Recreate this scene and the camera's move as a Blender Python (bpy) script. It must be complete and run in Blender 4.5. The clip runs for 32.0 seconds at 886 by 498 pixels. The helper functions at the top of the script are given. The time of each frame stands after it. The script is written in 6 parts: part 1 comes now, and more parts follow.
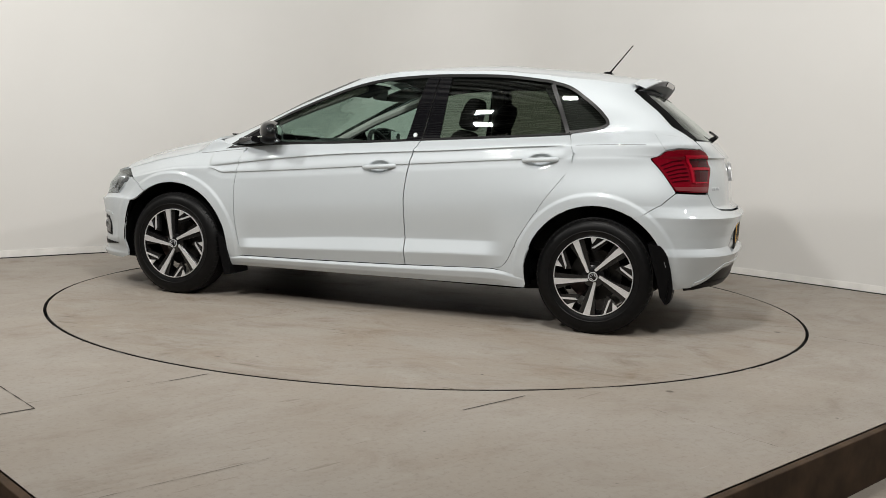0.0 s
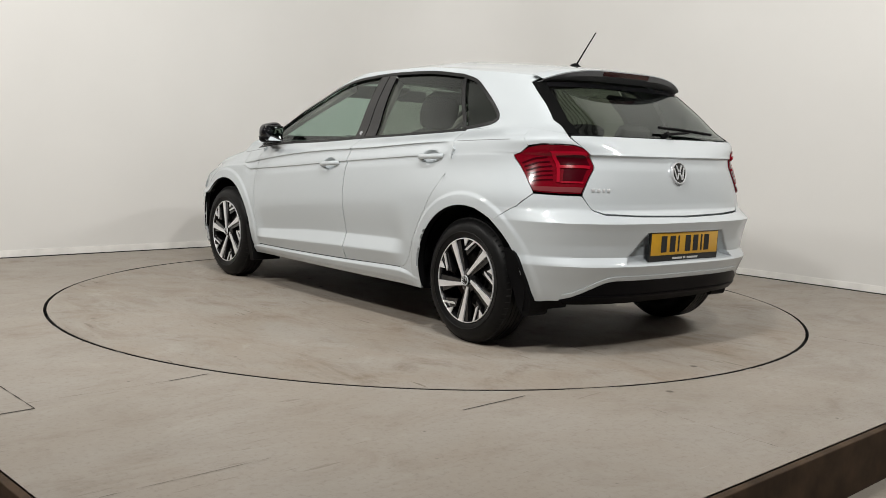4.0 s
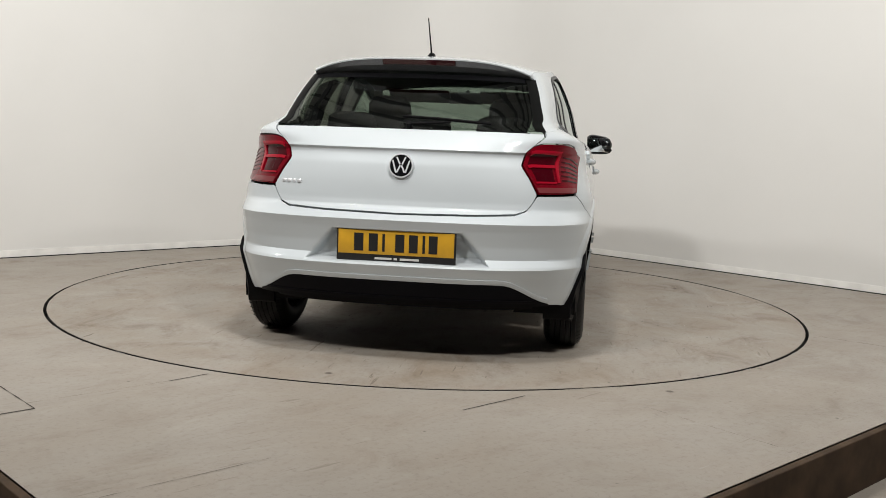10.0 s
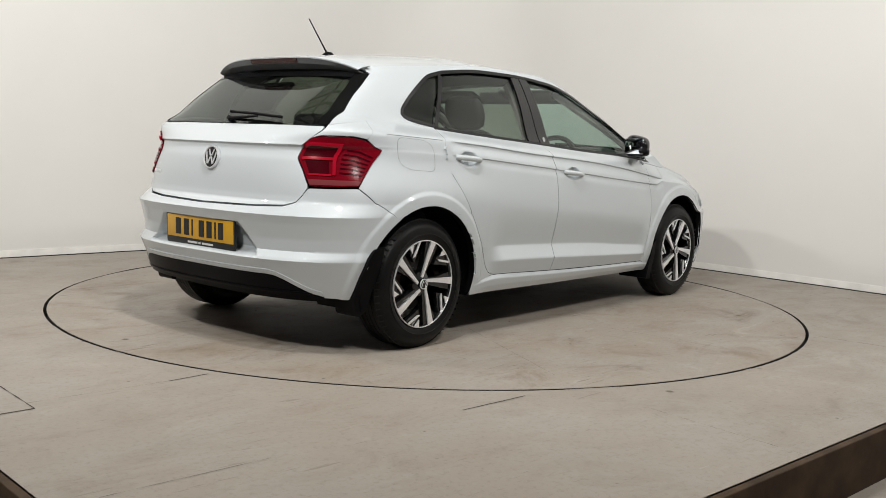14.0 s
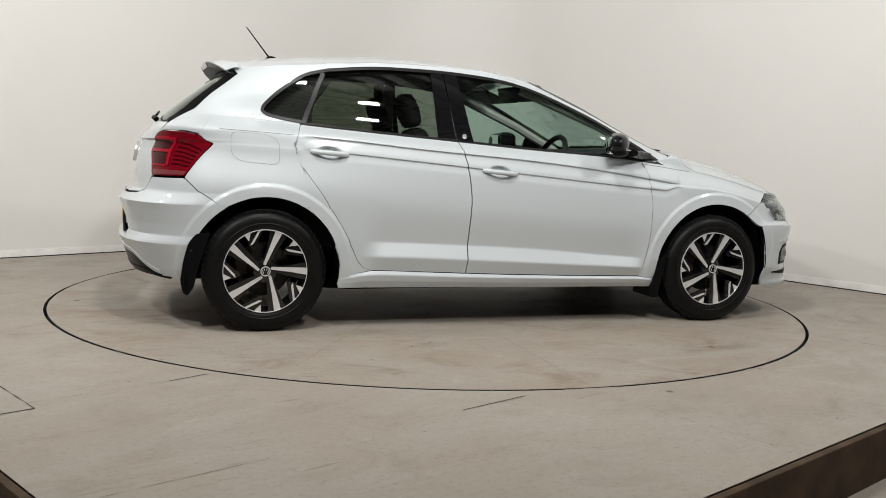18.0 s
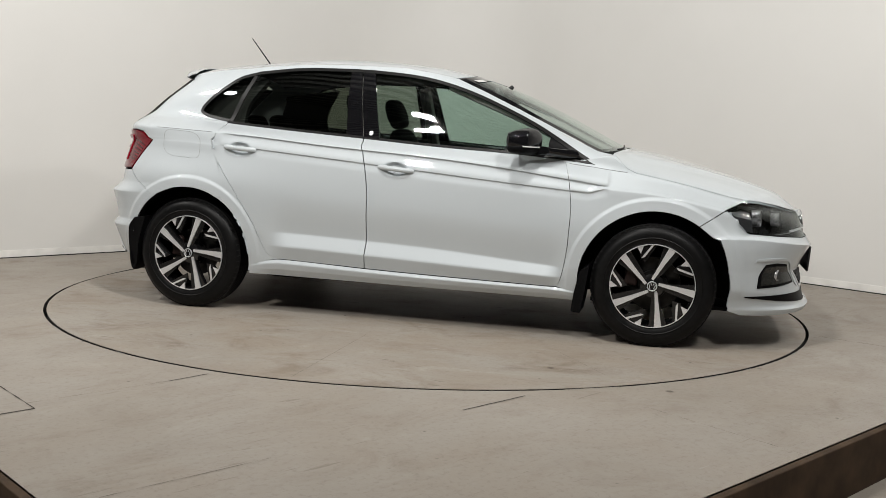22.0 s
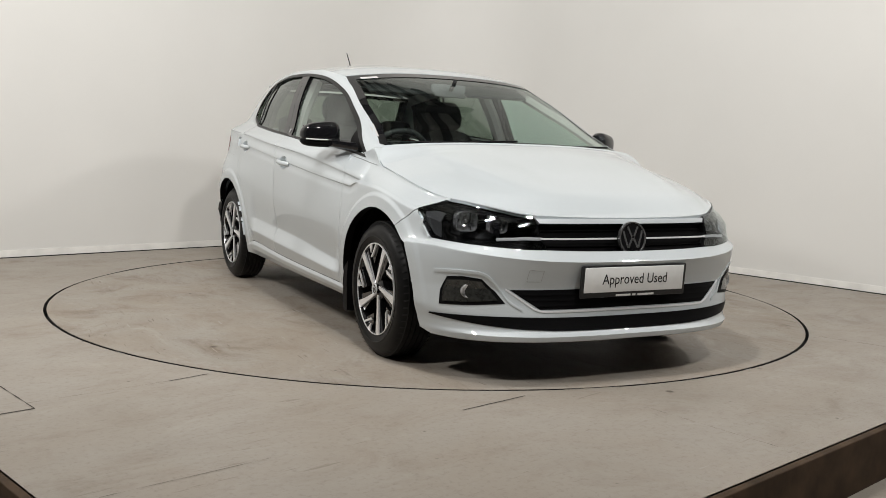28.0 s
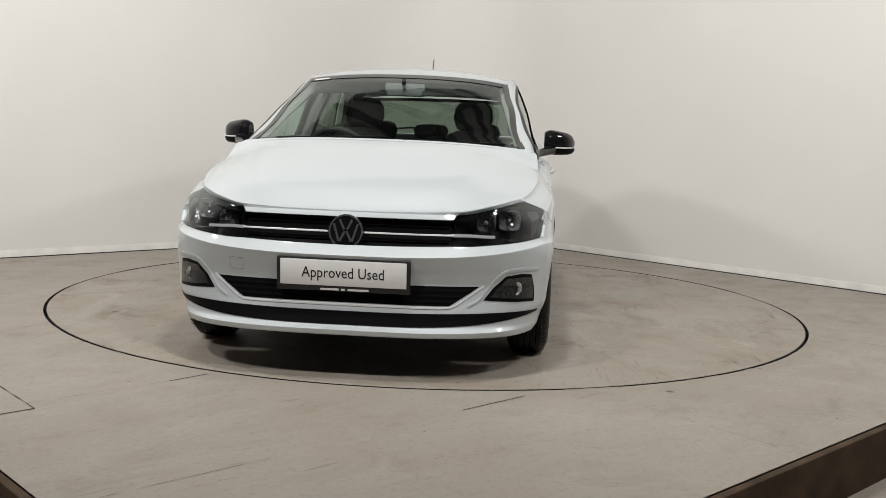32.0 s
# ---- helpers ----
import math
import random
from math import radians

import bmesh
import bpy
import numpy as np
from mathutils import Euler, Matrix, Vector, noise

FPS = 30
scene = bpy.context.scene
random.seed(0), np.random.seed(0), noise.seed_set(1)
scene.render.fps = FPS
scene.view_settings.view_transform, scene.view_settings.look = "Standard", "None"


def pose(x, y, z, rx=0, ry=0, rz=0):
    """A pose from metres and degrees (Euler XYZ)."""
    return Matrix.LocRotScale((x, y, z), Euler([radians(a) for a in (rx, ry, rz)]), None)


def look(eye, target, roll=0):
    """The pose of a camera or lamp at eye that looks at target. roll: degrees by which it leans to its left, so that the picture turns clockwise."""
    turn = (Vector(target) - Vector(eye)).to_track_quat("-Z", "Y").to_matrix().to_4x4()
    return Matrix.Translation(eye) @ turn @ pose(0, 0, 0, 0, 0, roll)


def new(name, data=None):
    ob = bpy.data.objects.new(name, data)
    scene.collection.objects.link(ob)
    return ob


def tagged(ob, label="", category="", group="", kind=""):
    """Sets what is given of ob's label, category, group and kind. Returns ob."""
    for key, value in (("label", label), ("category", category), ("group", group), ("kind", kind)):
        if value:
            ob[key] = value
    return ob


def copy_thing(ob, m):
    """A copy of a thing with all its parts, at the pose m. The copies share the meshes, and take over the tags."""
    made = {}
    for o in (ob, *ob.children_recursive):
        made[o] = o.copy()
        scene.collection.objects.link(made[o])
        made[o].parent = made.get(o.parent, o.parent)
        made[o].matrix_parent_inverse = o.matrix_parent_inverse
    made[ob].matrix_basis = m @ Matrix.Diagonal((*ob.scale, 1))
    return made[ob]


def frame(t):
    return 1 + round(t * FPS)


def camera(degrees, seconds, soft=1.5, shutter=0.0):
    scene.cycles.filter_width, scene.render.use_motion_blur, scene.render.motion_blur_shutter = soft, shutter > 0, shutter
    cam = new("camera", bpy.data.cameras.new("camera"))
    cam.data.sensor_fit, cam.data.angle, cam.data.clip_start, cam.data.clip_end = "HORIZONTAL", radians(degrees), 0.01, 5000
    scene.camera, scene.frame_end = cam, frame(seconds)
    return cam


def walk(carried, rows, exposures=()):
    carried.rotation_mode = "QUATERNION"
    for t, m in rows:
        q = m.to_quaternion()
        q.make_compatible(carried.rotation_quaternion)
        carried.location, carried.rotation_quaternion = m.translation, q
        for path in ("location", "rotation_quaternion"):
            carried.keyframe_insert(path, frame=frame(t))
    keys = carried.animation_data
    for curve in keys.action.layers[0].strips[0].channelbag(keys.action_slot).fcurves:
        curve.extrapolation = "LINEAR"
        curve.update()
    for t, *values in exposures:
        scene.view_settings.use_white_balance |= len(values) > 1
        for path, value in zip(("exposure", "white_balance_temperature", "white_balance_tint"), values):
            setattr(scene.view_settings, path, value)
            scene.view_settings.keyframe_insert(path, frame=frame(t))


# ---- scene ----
SECONDS = 32.0
cam = camera(49.555, SECONDS, 0.5)
EYE = (0.0, -5.983, 0.986)
YAW, PITCH, ROLL = radians(0.75), radians(-6.456), 2.092
AIM = (EYE[0] + math.sin(YAW) * math.cos(PITCH), EYE[1] + math.cos(YAW) * math.cos(PITCH), EYE[2] + math.sin(PITCH))
walk(cam, [(0.0, look(EYE, AIM, ROLL)), (SECONDS, look(EYE, AIM, ROLL))],
     [(0.0, -0.04), (3.0, -0.01), (7.0, 0.04), (10.0, 0.05), (13.5, 0.09), (16.0, 0.04), (18.5, 0.0), (21.0, -0.06), (24.0, -0.05), (28.0, 0.0), (32.0, 0.0)])

# the square platform lies turned against the line of sight
TURN = 42.4
ROOM = pose(0, 0, 0, 0, 0, TURN)


def room(u, n, z):
    return ROOM @ Vector((u, n, z))


# ---- light ----
world = bpy.data.worlds.new("world")
scene.world = world
world.use_nodes = True
world.node_tree.nodes["Background"].inputs[0].default_value = (0.9, 0.95, 1.0, 1)
world.node_tree.nodes["Background"].inputs[1].default_value = 0.0
scene.view_settings.exposure = 0.0

LAMPS = [((1.4, -4.7, 3.8), (0.4, 2.0, 2.5), 100), ((-2.2, -4.4, 3.8), (-0.6, 2.0, 2.5), 108),
         ((-3.9, -1.6, 3.4), (-0.4, 1.2, 1.2), 55), ((3.6, -2.0, 3.4), (0.4, 1.2, 1.2), 47), ((-0.2, -3.0, 4.2), (0.1, 2.2, 2.2), 100)]


# ---- materials ----
def material(name):
    m = bpy.data.materials.new(name)
    m.use_nodes = True
    t = m.node_tree
    return m, t, t.nodes["Principled BSDF"]


def link(t, a, b):
    t.links.new(a, b)


def node(t, kind, **inputs):
    n = t.nodes.new(kind)
    for key, value in inputs.items():
        n.inputs[key.replace("_", " ")].default_value = value
    return n


def mixed(t, factor, a, b):
    n = t.nodes.new("ShaderNodeMix")
    n.data_type = "RGBA"
    for socket, value in ((n.inputs[0], factor), (n.inputs[6], a), (n.inputs[7], b)):
        if isinstance(value, (tuple, list)):
            socket.default_value = (*value[:3], 1)
        elif isinstance(value, (int, float)):
            socket.default_value = value
        else:
            link(t, value, socket)
    return n.outputs[2]


def ramp(t, source, stops):
    n = t.nodes.new("ShaderNodeValToRGB")
    els = n.color_ramp.elements
    while len(els) < len(stops):
        els.new(0.5)
    for e, (p, v) in zip(els, stops):
        e.position, e.color = p, (v, v, v, 1)
    link(t, source, n.inputs[0])
    return n.outputs[0]


def plain(name, colour, rough=0.5, metal=0.0, coat=0.0, grain=0.0, scale=60.0, bump=0.0, shine=0.5):
    """A surface with a little grain in its colour, gloss and relief."""
    m, t, b = material(name)
    b.inputs["Roughness"].default_value, b.inputs["Metallic"].default_value = rough, metal
    b.inputs["Coat Weight"].default_value, b.inputs["Coat Roughness"].default_value = coat, 0.04
    b.inputs["Base Color"].default_value, b.inputs["Specular IOR Level"].default_value = (*colour, 1), shine
    if grain or bump:
        tc = t.nodes.new("ShaderNodeTexCoord")
        ns = node(t, "ShaderNodeTexNoise", Scale=scale, Detail=6.0)
        link(t, tc.outputs["Object"], ns.inputs["Vector"])
        if grain:
            f = ramp(t, ns.outputs[0], [(0.3, 0.0), (0.7, 1.0)])
            dark = tuple(c * (1 - grain) for c in colour)
            lite = tuple(min(1, c * (1 + grain)) for c in colour)
            link(t, mixed(t, f, dark, lite), b.inputs["Base Color"])
            r = node(t, "ShaderNodeMapRange")
            r.inputs[3].default_value, r.inputs[4].default_value = rough * (1 - grain * 0.5), min(1, rough * (1 + grain * 0.5))
            link(t, ns.outputs[0], r.inputs[0])
            link(t, r.outputs[0], b.inputs["Roughness"])
        if bump:
            bp = node(t, "ShaderNodeBump", Strength=bump, Distance=0.004)
            link(t, ns.outputs[0], bp.inputs["Height"])
            link(t, bp.outputs[0], b.inputs["Normal"])
    return m


def floor_material(name, wear, tint):
    """Worn, painted concrete: warm grey, with clouds, rubbed brown smears, short scratches, pale wipes and small dark spots."""
    m, t, b = material(name)
    at = t.nodes.new("ShaderNodeTexCoord").outputs["Object"]

    def noise(scale, detail, rough, turn=None, size=(1, 1, 1), distort=0.0):
        n = node(t, "ShaderNodeTexNoise", Scale=scale, Detail=detail, Roughness=rough, Distortion=distort)
        if turn is None:
            link(t, at, n.inputs["Vector"])
        else:
            mp = t.nodes.new("ShaderNodeMapping")
            mp.inputs["Rotation"].default_value, mp.inputs["Scale"].default_value = (0, 0, turn), size
            link(t, at, mp.inputs[0])
            link(t, mp.outputs[0], n.inputs["Vector"])
        return n.outputs[0]

    def times(a, c):
        n = t.nodes.new("ShaderNodeMath")
        n.operation = "MULTIPLY"
        link(t, a, n.inputs[0])
        link(t, c, n.inputs[1])
        return n.outputs[0]
    big, fine = noise(0.9, 7.0, 0.6), noise(45.0, 6.0, 0.7)
    patch_a, patch_b = noise(2.1, 9.0, 0.72, 0.4, (1, 1.5, 1), 0.6), noise(1.2, 4.0, 0.5)
    c = mixed(t, ramp(t, big, [(0.3, 0.0), (0.7, 1.0)]), (0.322, 0.291, 0.253), (0.372, 0.339, 0.300))
    c = mixed(t, ramp(t, patch_a, [(0.51, 0.0), (0.59, 0.25 * wear), (0.71, 0.85 * wear)]), c, (0.195, 0.152, 0.112))
    c = mixed(t, ramp(t, noise(1.5, 6.0, 0.65, 0.9, (1, 1.4, 1), 0.4), [(0.40, 0.0), (0.62, tint)]), c, (0.300, 0.243, 0.186))
    c = mixed(t, ramp(t, patch_a, [(0.30, 0.5 * wear), (0.42, 0.0)]), c, (0.41, 0.38, 0.345))
    for turn, size, hi in ((0.5, (1.3, 11, 1), 0.64), (-0.9, (1.6, 15, 1), 0.66), (1.7, (1.2, 19, 1), 0.67)):
        f = times(ramp(t, noise(2.6, 5.0, 0.6, turn, size), [(hi - 0.005, 0.0), (hi + 0.04, 0.8 * wear)]), ramp(t, patch_b, [(0.42, 0.0), (0.58, 1.0)]))
        c = mixed(t, f, c, (0.155, 0.125, 0.098))
    c = mixed(t, ramp(t, noise(3.3, 5.0, 0.6, 0.2, (1, 17, 1)), [(0.26, 0.7 * wear), (0.33, 0.0)]), c, (0.45, 0.42, 0.385))
    c = mixed(t, ramp(t, fine, [(0.33, 0.34), (0.48, 0.0)]), c, (0.19, 0.163, 0.135))
    fleck = noise(13.0, 8.0, 0.74, 0.3, (1, 1.6, 1))
    c = mixed(t, ramp(t, fleck, [(0.34, 0.30 * wear), (0.42, 0.0)]), c, (0.165, 0.132, 0.104))
    c = mixed(t, ramp(t, fleck, [(0.61, 0.0), (0.70, 0.30 * wear)]), c, (0.45, 0.415, 0.37))
    for scale, r in ((2.9, 0.06), (8.0, 0.075)):
        spots = node(t, "ShaderNodeTexVoronoi", Scale=scale, Randomness=1.0)
        link(t, at, spots.inputs["Vector"])
        keep = t.nodes.new("ShaderNodeSeparateColor")
        link(t, spots.outputs["Color"], keep.inputs[0])
        f = times(ramp(t, spots.outputs["Distance"], [(r * 0.5, 0.85), (r, 0.0)]), ramp(t, keep.outputs[0], [(0.5, 0.0), (0.9, 1.0)]))
        c = mixed(t, f, c, (0.075, 0.06, 0.048))
    link(t, c, b.inputs["Base Color"])
    r = t.nodes.new("ShaderNodeMapRange")
    r.inputs[1].default_value, r.inputs[2].default_value, r.inputs[3].default_value, r.inputs[4].default_value = 0.3, 0.7, 0.42, 0.62
    link(t, patch_a, r.inputs[0])
    link(t, r.outputs[0], b.inputs["Roughness"])
    b.inputs["Specular IOR Level"].default_value = 0.16
    bp = node(t, "ShaderNodeBump", Strength=0.10, Distance=0.003)
    link(t, fine, bp.inputs["Height"])
    link(t, bp.outputs[0], b.inputs["Normal"])
    return m


def wall_material(name):
    m, t, b = material(name)
    tc = t.nodes.new("ShaderNodeTexCoord")
    n1 = node(t, "ShaderNodeTexNoise", Scale=0.9, Detail=5.0)
    n2 = node(t, "ShaderNodeTexNoise", Scale=90.0, Detail=4.0)
    link(t, tc.outputs["Object"], n1.inputs["Vector"])
    link(t, tc.outputs["Object"], n2.inputs["Vector"])
    link(t, mixed(t, ramp(t, n1.outputs[0], [(0.3, 0.0), (0.7, 1.0)]), (0.715, 0.706, 0.683), (0.75, 0.741, 0.718)), b.inputs["Base Color"])
    b.inputs["Roughness"].default_value = 0.6
    bp = node(t, "ShaderNodeBump", Strength=0.05, Distance=0.002)
    link(t, n2.outputs[0], bp.inputs["Height"])
    link(t, bp.outputs[0], b.inputs["Normal"])
    return m


def paint_material(name):
    """Pale silver-white pearl paint under clear lacquer."""
    m, t, b = material(name)
    tc = t.nodes.new("ShaderNodeTexCoord")
    fl = node(t, "ShaderNodeTexNoise", Scale=900.0, Detail=2.0)
    dust = node(t, "ShaderNodeTexNoise", Scale=5.0, Detail=6.0)
    link(t, tc.outputs["Object"], fl.inputs["Vector"])
    link(t, tc.outputs["Object"], dust.inputs["Vector"])
    link(t, mixed(t, ramp(t, fl.outputs[0], [(0.35, 0.0), (0.65, 1.0)]), (0.515, 0.555, 0.578), (0.58, 0.62, 0.643)), b.inputs["Base Color"])
    b.inputs["Specular IOR Level"].default_value = 0.06
    b.inputs["Metallic"].default_value = 0.16
    b.inputs["Roughness"].default_value = 0.52
    b.inputs["Coat Weight"].default_value = 1.0
    r = t.nodes.new("ShaderNodeMapRange")
    r.inputs[3].default_value, r.inputs[4].default_value = 0.015, 0.05
    link(t, dust.outputs[0], r.inputs[0])
    link(t, r.outputs[0], b.inputs["Coat Roughness"])
    return m


def glass_material(name, tint, gloss=0.02):
    """A thin pane: tinted see-through with a mirror film that grows at grazing angles."""
    m, t, b = material(name)
    t.nodes.remove(b)
    out = t.nodes["Material Output"]
    tr = t.nodes.new("ShaderNodeBsdfTransparent")
    tr.inputs[0].default_value = (*tint, 1)
    gl = t.nodes.new("ShaderNodeBsdfGlossy")
    gl.inputs["Roughness"].default_value = gloss
    gl.inputs[0].default_value = (0.95, 1.0, 0.98, 1)
    lw = node(t, "ShaderNodeLayerWeight", Blend=0.5)
    pw = t.nodes.new("ShaderNodeMath")
    pw.operation = "POWER"
    link(t, lw.outputs["Facing"], pw.inputs[0])
    pw.inputs[1].default_value = 5.0
    fr = t.nodes.new("ShaderNodeMapRange")
    fr.inputs[3].default_value, fr.inputs[4].default_value = 0.065, 1.0
    link(t, pw.outputs[0], fr.inputs[0])
    mx = t.nodes.new("ShaderNodeMixShader")
    link(t, fr.outputs[0], mx.inputs[0])
    link(t, tr.outputs[0], mx.inputs[1])
    link(t, gl.outputs[0], mx.inputs[2])
    link(t, mx.outputs[0], out.inputs[0])
    return m


FLOOR = floor_material("worn painted concrete", 0.55, 0.25)
DISCFLOOR = floor_material("stained worn concrete", 1.15, 0.50)
WALL = wall_material("white wall paint")
PAINT = paint_material("silver-white pearl paint")
SKIRT = plain("skirting paint", (0.84, 0.83, 0.80), 0.45, grain=0.08, scale=8)
EDGE = plain("brown painted timber", (0.075, 0.050, 0.033), 0.8, grain=0.4, scale=7, bump=0.3, shine=0.15)
STEEL = plain("dull steel", (0.32, 0.31, 0.30), 0.4, 0.9, grain=0.2, scale=20)
DARK = plain("dark lamp metal", (0.035, 0.036, 0.038), 0.7, grain=0.25, scale=3)
ROOFSHEET = plain("grey roof sheet", (0.42, 0.42, 0.41), 0.7, grain=0.15, scale=3)
FARWALL = plain("grey far wall", (0.13, 0.127, 0.122), 0.8, grain=0.1, scale=2)
PIT = plain("pit black", (0.012, 0.011, 0.010), 0.9)
SEAM_FAINT = plain("worn seam", (0.17, 0.145, 0.12), 0.9, grain=0.3, scale=30)
SEAM = plain("seam dirt", (0.05, 0.042, 0.035), 0.95, grain=0.3, scale=30)
BLACK = plain("black trim plastic", (0.0055, 0.0055, 0.006), 0.42, grain=0.2, scale=300, bump=0.06, shine=0.055)
GLOSS = plain("gloss black", (0.006, 0.006, 0.007), 0.035)
RUBBER = plain("tyre rubber", (0.005, 0.005, 0.0052), 0.42, grain=0.3, scale=40, bump=0.1, shine=0.17)
SEAL = plain("satin black window trim", (0.011, 0.011, 0.011), 0.4, grain=0.1, scale=90, shine=0.25)
FAINT = plain("shadow seam", (0.22, 0.23, 0.23), 0.8)
ALLOY = plain("machined alloy", (0.88, 0.88, 0.89), 0.28, 0.60, grain=0.06, scale=200)
RIMBLACK = plain("black alloy paint", (0.007, 0.007, 0.0075), 0.2, coat=0.35)
CHROME = plain("chrome", (0.75, 0.76, 0.78), 0.08, 1.0)
CLOTH = plain("charcoal seat cloth", (0.016, 0.016, 0.018), 0.95, grain=0.4, scale=250, bump=0.2)
DASH = plain("dark dashboard", (0.014, 0.015, 0.016), 0.6, grain=0.2, scale=200)
LINING = plain("dark grey roof lining", (0.055, 0.054, 0.052), 0.95, grain=0.1, scale=100)
WINDOW = glass_material("clear tinted glass", (0.60, 0.72, 0.665))
PRIVACY = glass_material("dark privacy glass", (0.28, 0.31, 0.265))
LENS = glass_material("clear lamp lens", (0.60, 0.62, 0.64))


# ---- mesh tools ----
def mesh(name, verts, faces, smooth=True, sharp=None):
    me = bpy.data.meshes.new(name)
    me.from_pydata([tuple(map(float, v)) for v in verts], [], [tuple(map(int, f)) for f in faces])
    me.validate()
    me.update()
    if smooth:
        me.polygons.foreach_set("use_smooth", [True] * len(me.polygons))
        if sharp:
            me.set_sharp_from_angle(angle=radians(sharp))
    return me


def part(name, shape, mat, parent=None, label="", at=None):
    """One mesh object under a thing or part; shape is a mesh, a bmesh, or vertices and faces."""
    if isinstance(shape, bmesh.types.BMesh):
        me = bpy.data.meshes.new(name)
        shape.to_mesh(me)
        shape.free()
    elif isinstance(shape, tuple):
        me = mesh(name, shape[0], shape[1], True, 38)
    else:
        me = shape
    if not me.materials:
        me.materials.append(mat)
    ob = new(name, me)
    ob.parent = parent
    if at is not None:
        ob.matrix_basis = at
    if label:
        tagged(ob, label)
    return ob


def box(bm, size, m, bevel=0.0, segments=2):
    g = bmesh.ops.create_cube(bm, size=1.0, matrix=m @ Matrix.Diagonal((*size, 1)))
    if bevel:
        es = {e for v in g["verts"] for e in v.link_edges}
        bmesh.ops.bevel(bm, geom=list(es), offset=bevel, segments=segments, profile=0.5, affect="EDGES")
    return bm


def boxed(size, m, bevel=0.0, segments=2):
    bm = bmesh.new()
    box(bm, size, m, bevel, segments)
    for f in bm.faces:
        f.smooth = False
    return bm


def joined(*shapes):
    """Several (vertices, faces) as one."""
    V, F = [], []
    for v, f in shapes:
        k = len(V)
        V += [tuple(p) for p in v]
        F += [tuple(i + k for i in q) for q in f]
    return V, F


def lathe(profile, n=48, closed=False, axis="y"):
    """Turn a profile of (radius, along) round the y axis."""
    V, F = [], []
    k = len(profile)
    for i in range(n):
        c, s = math.cos(2 * math.pi * i / n), math.sin(2 * math.pi * i / n)
        for r, a in profile:
            V.append((r * c, a, r * s) if axis == "y" else (r * c, r * s, a))
    last = k if closed else k - 1
    for i in range(n):
        j = (i + 1) % n
        for q in range(last):
            w = (q + 1) % k
            F.append((i * k + q, j * k + q, j * k + w, i * k + w) if axis == "y" else (i * k + q, i * k + w, j * k + w, j * k + q))
    return V, F


def tube(points, radius, n=10, taper=None, flat=1.0):
    """A round bar along points."""
    P = [Vector(p) for p in points]
    V, F = [], []
    side = None
    for i, p in enumerate(P):
        d = (P[min(i + 1, len(P) - 1)] - P[max(i - 1, 0)]).normalized()
        if side is None:
            side = d.orthogonal().normalized()
        side = (side - d * side.dot(d)).normalized()
        up = d.cross(side)
        r = radius * (1 + ((taper or 1) - 1) * i / (len(P) - 1))
        for q in range(n):
            a = 2 * math.pi * q / n
            V.append(p + side * math.cos(a) * r + up * math.sin(a) * r * flat)
    for i in range(len(P) - 1):
        for q in range(n):
            w = (q + 1) % n
            F.append((i * n + q, i * n + w, (i + 1) * n + w, (i + 1) * n + q))
    F.append(tuple(range(n - 1, -1, -1)))
    F.append(tuple((len(P) - 1) * n + q for q in range(n)))
    return V, F


def slab(outline, thickness, axis=2):
    """A plate from a flat outline, extruded."""
    n = len(outline)
    V = []
    for h in (0, thickness):
        for a, b in outline:
            p = [a, b]
            p.insert(axis, h)
            V.append(p)
    F = [tuple(range(n - 1, -1, -1)), tuple(range(n, 2 * n))]
    F += [(i, (i + 1) % n, n + (i + 1) % n, n + i) for i in range(n)]
    return V, F


# ---- the room ----
R_DISC, R_HOLE = 2.230, 2.247
EDGE_N, EDGE_U, WALL_N, WALL_U, DROP = -3.01, -3.12, 2.97, 2.97, 0.2


# the floor round the disc lies a little lower than the disc
PLATFORM = ROOM @ Matrix.Translation((0, 0, -0.003))


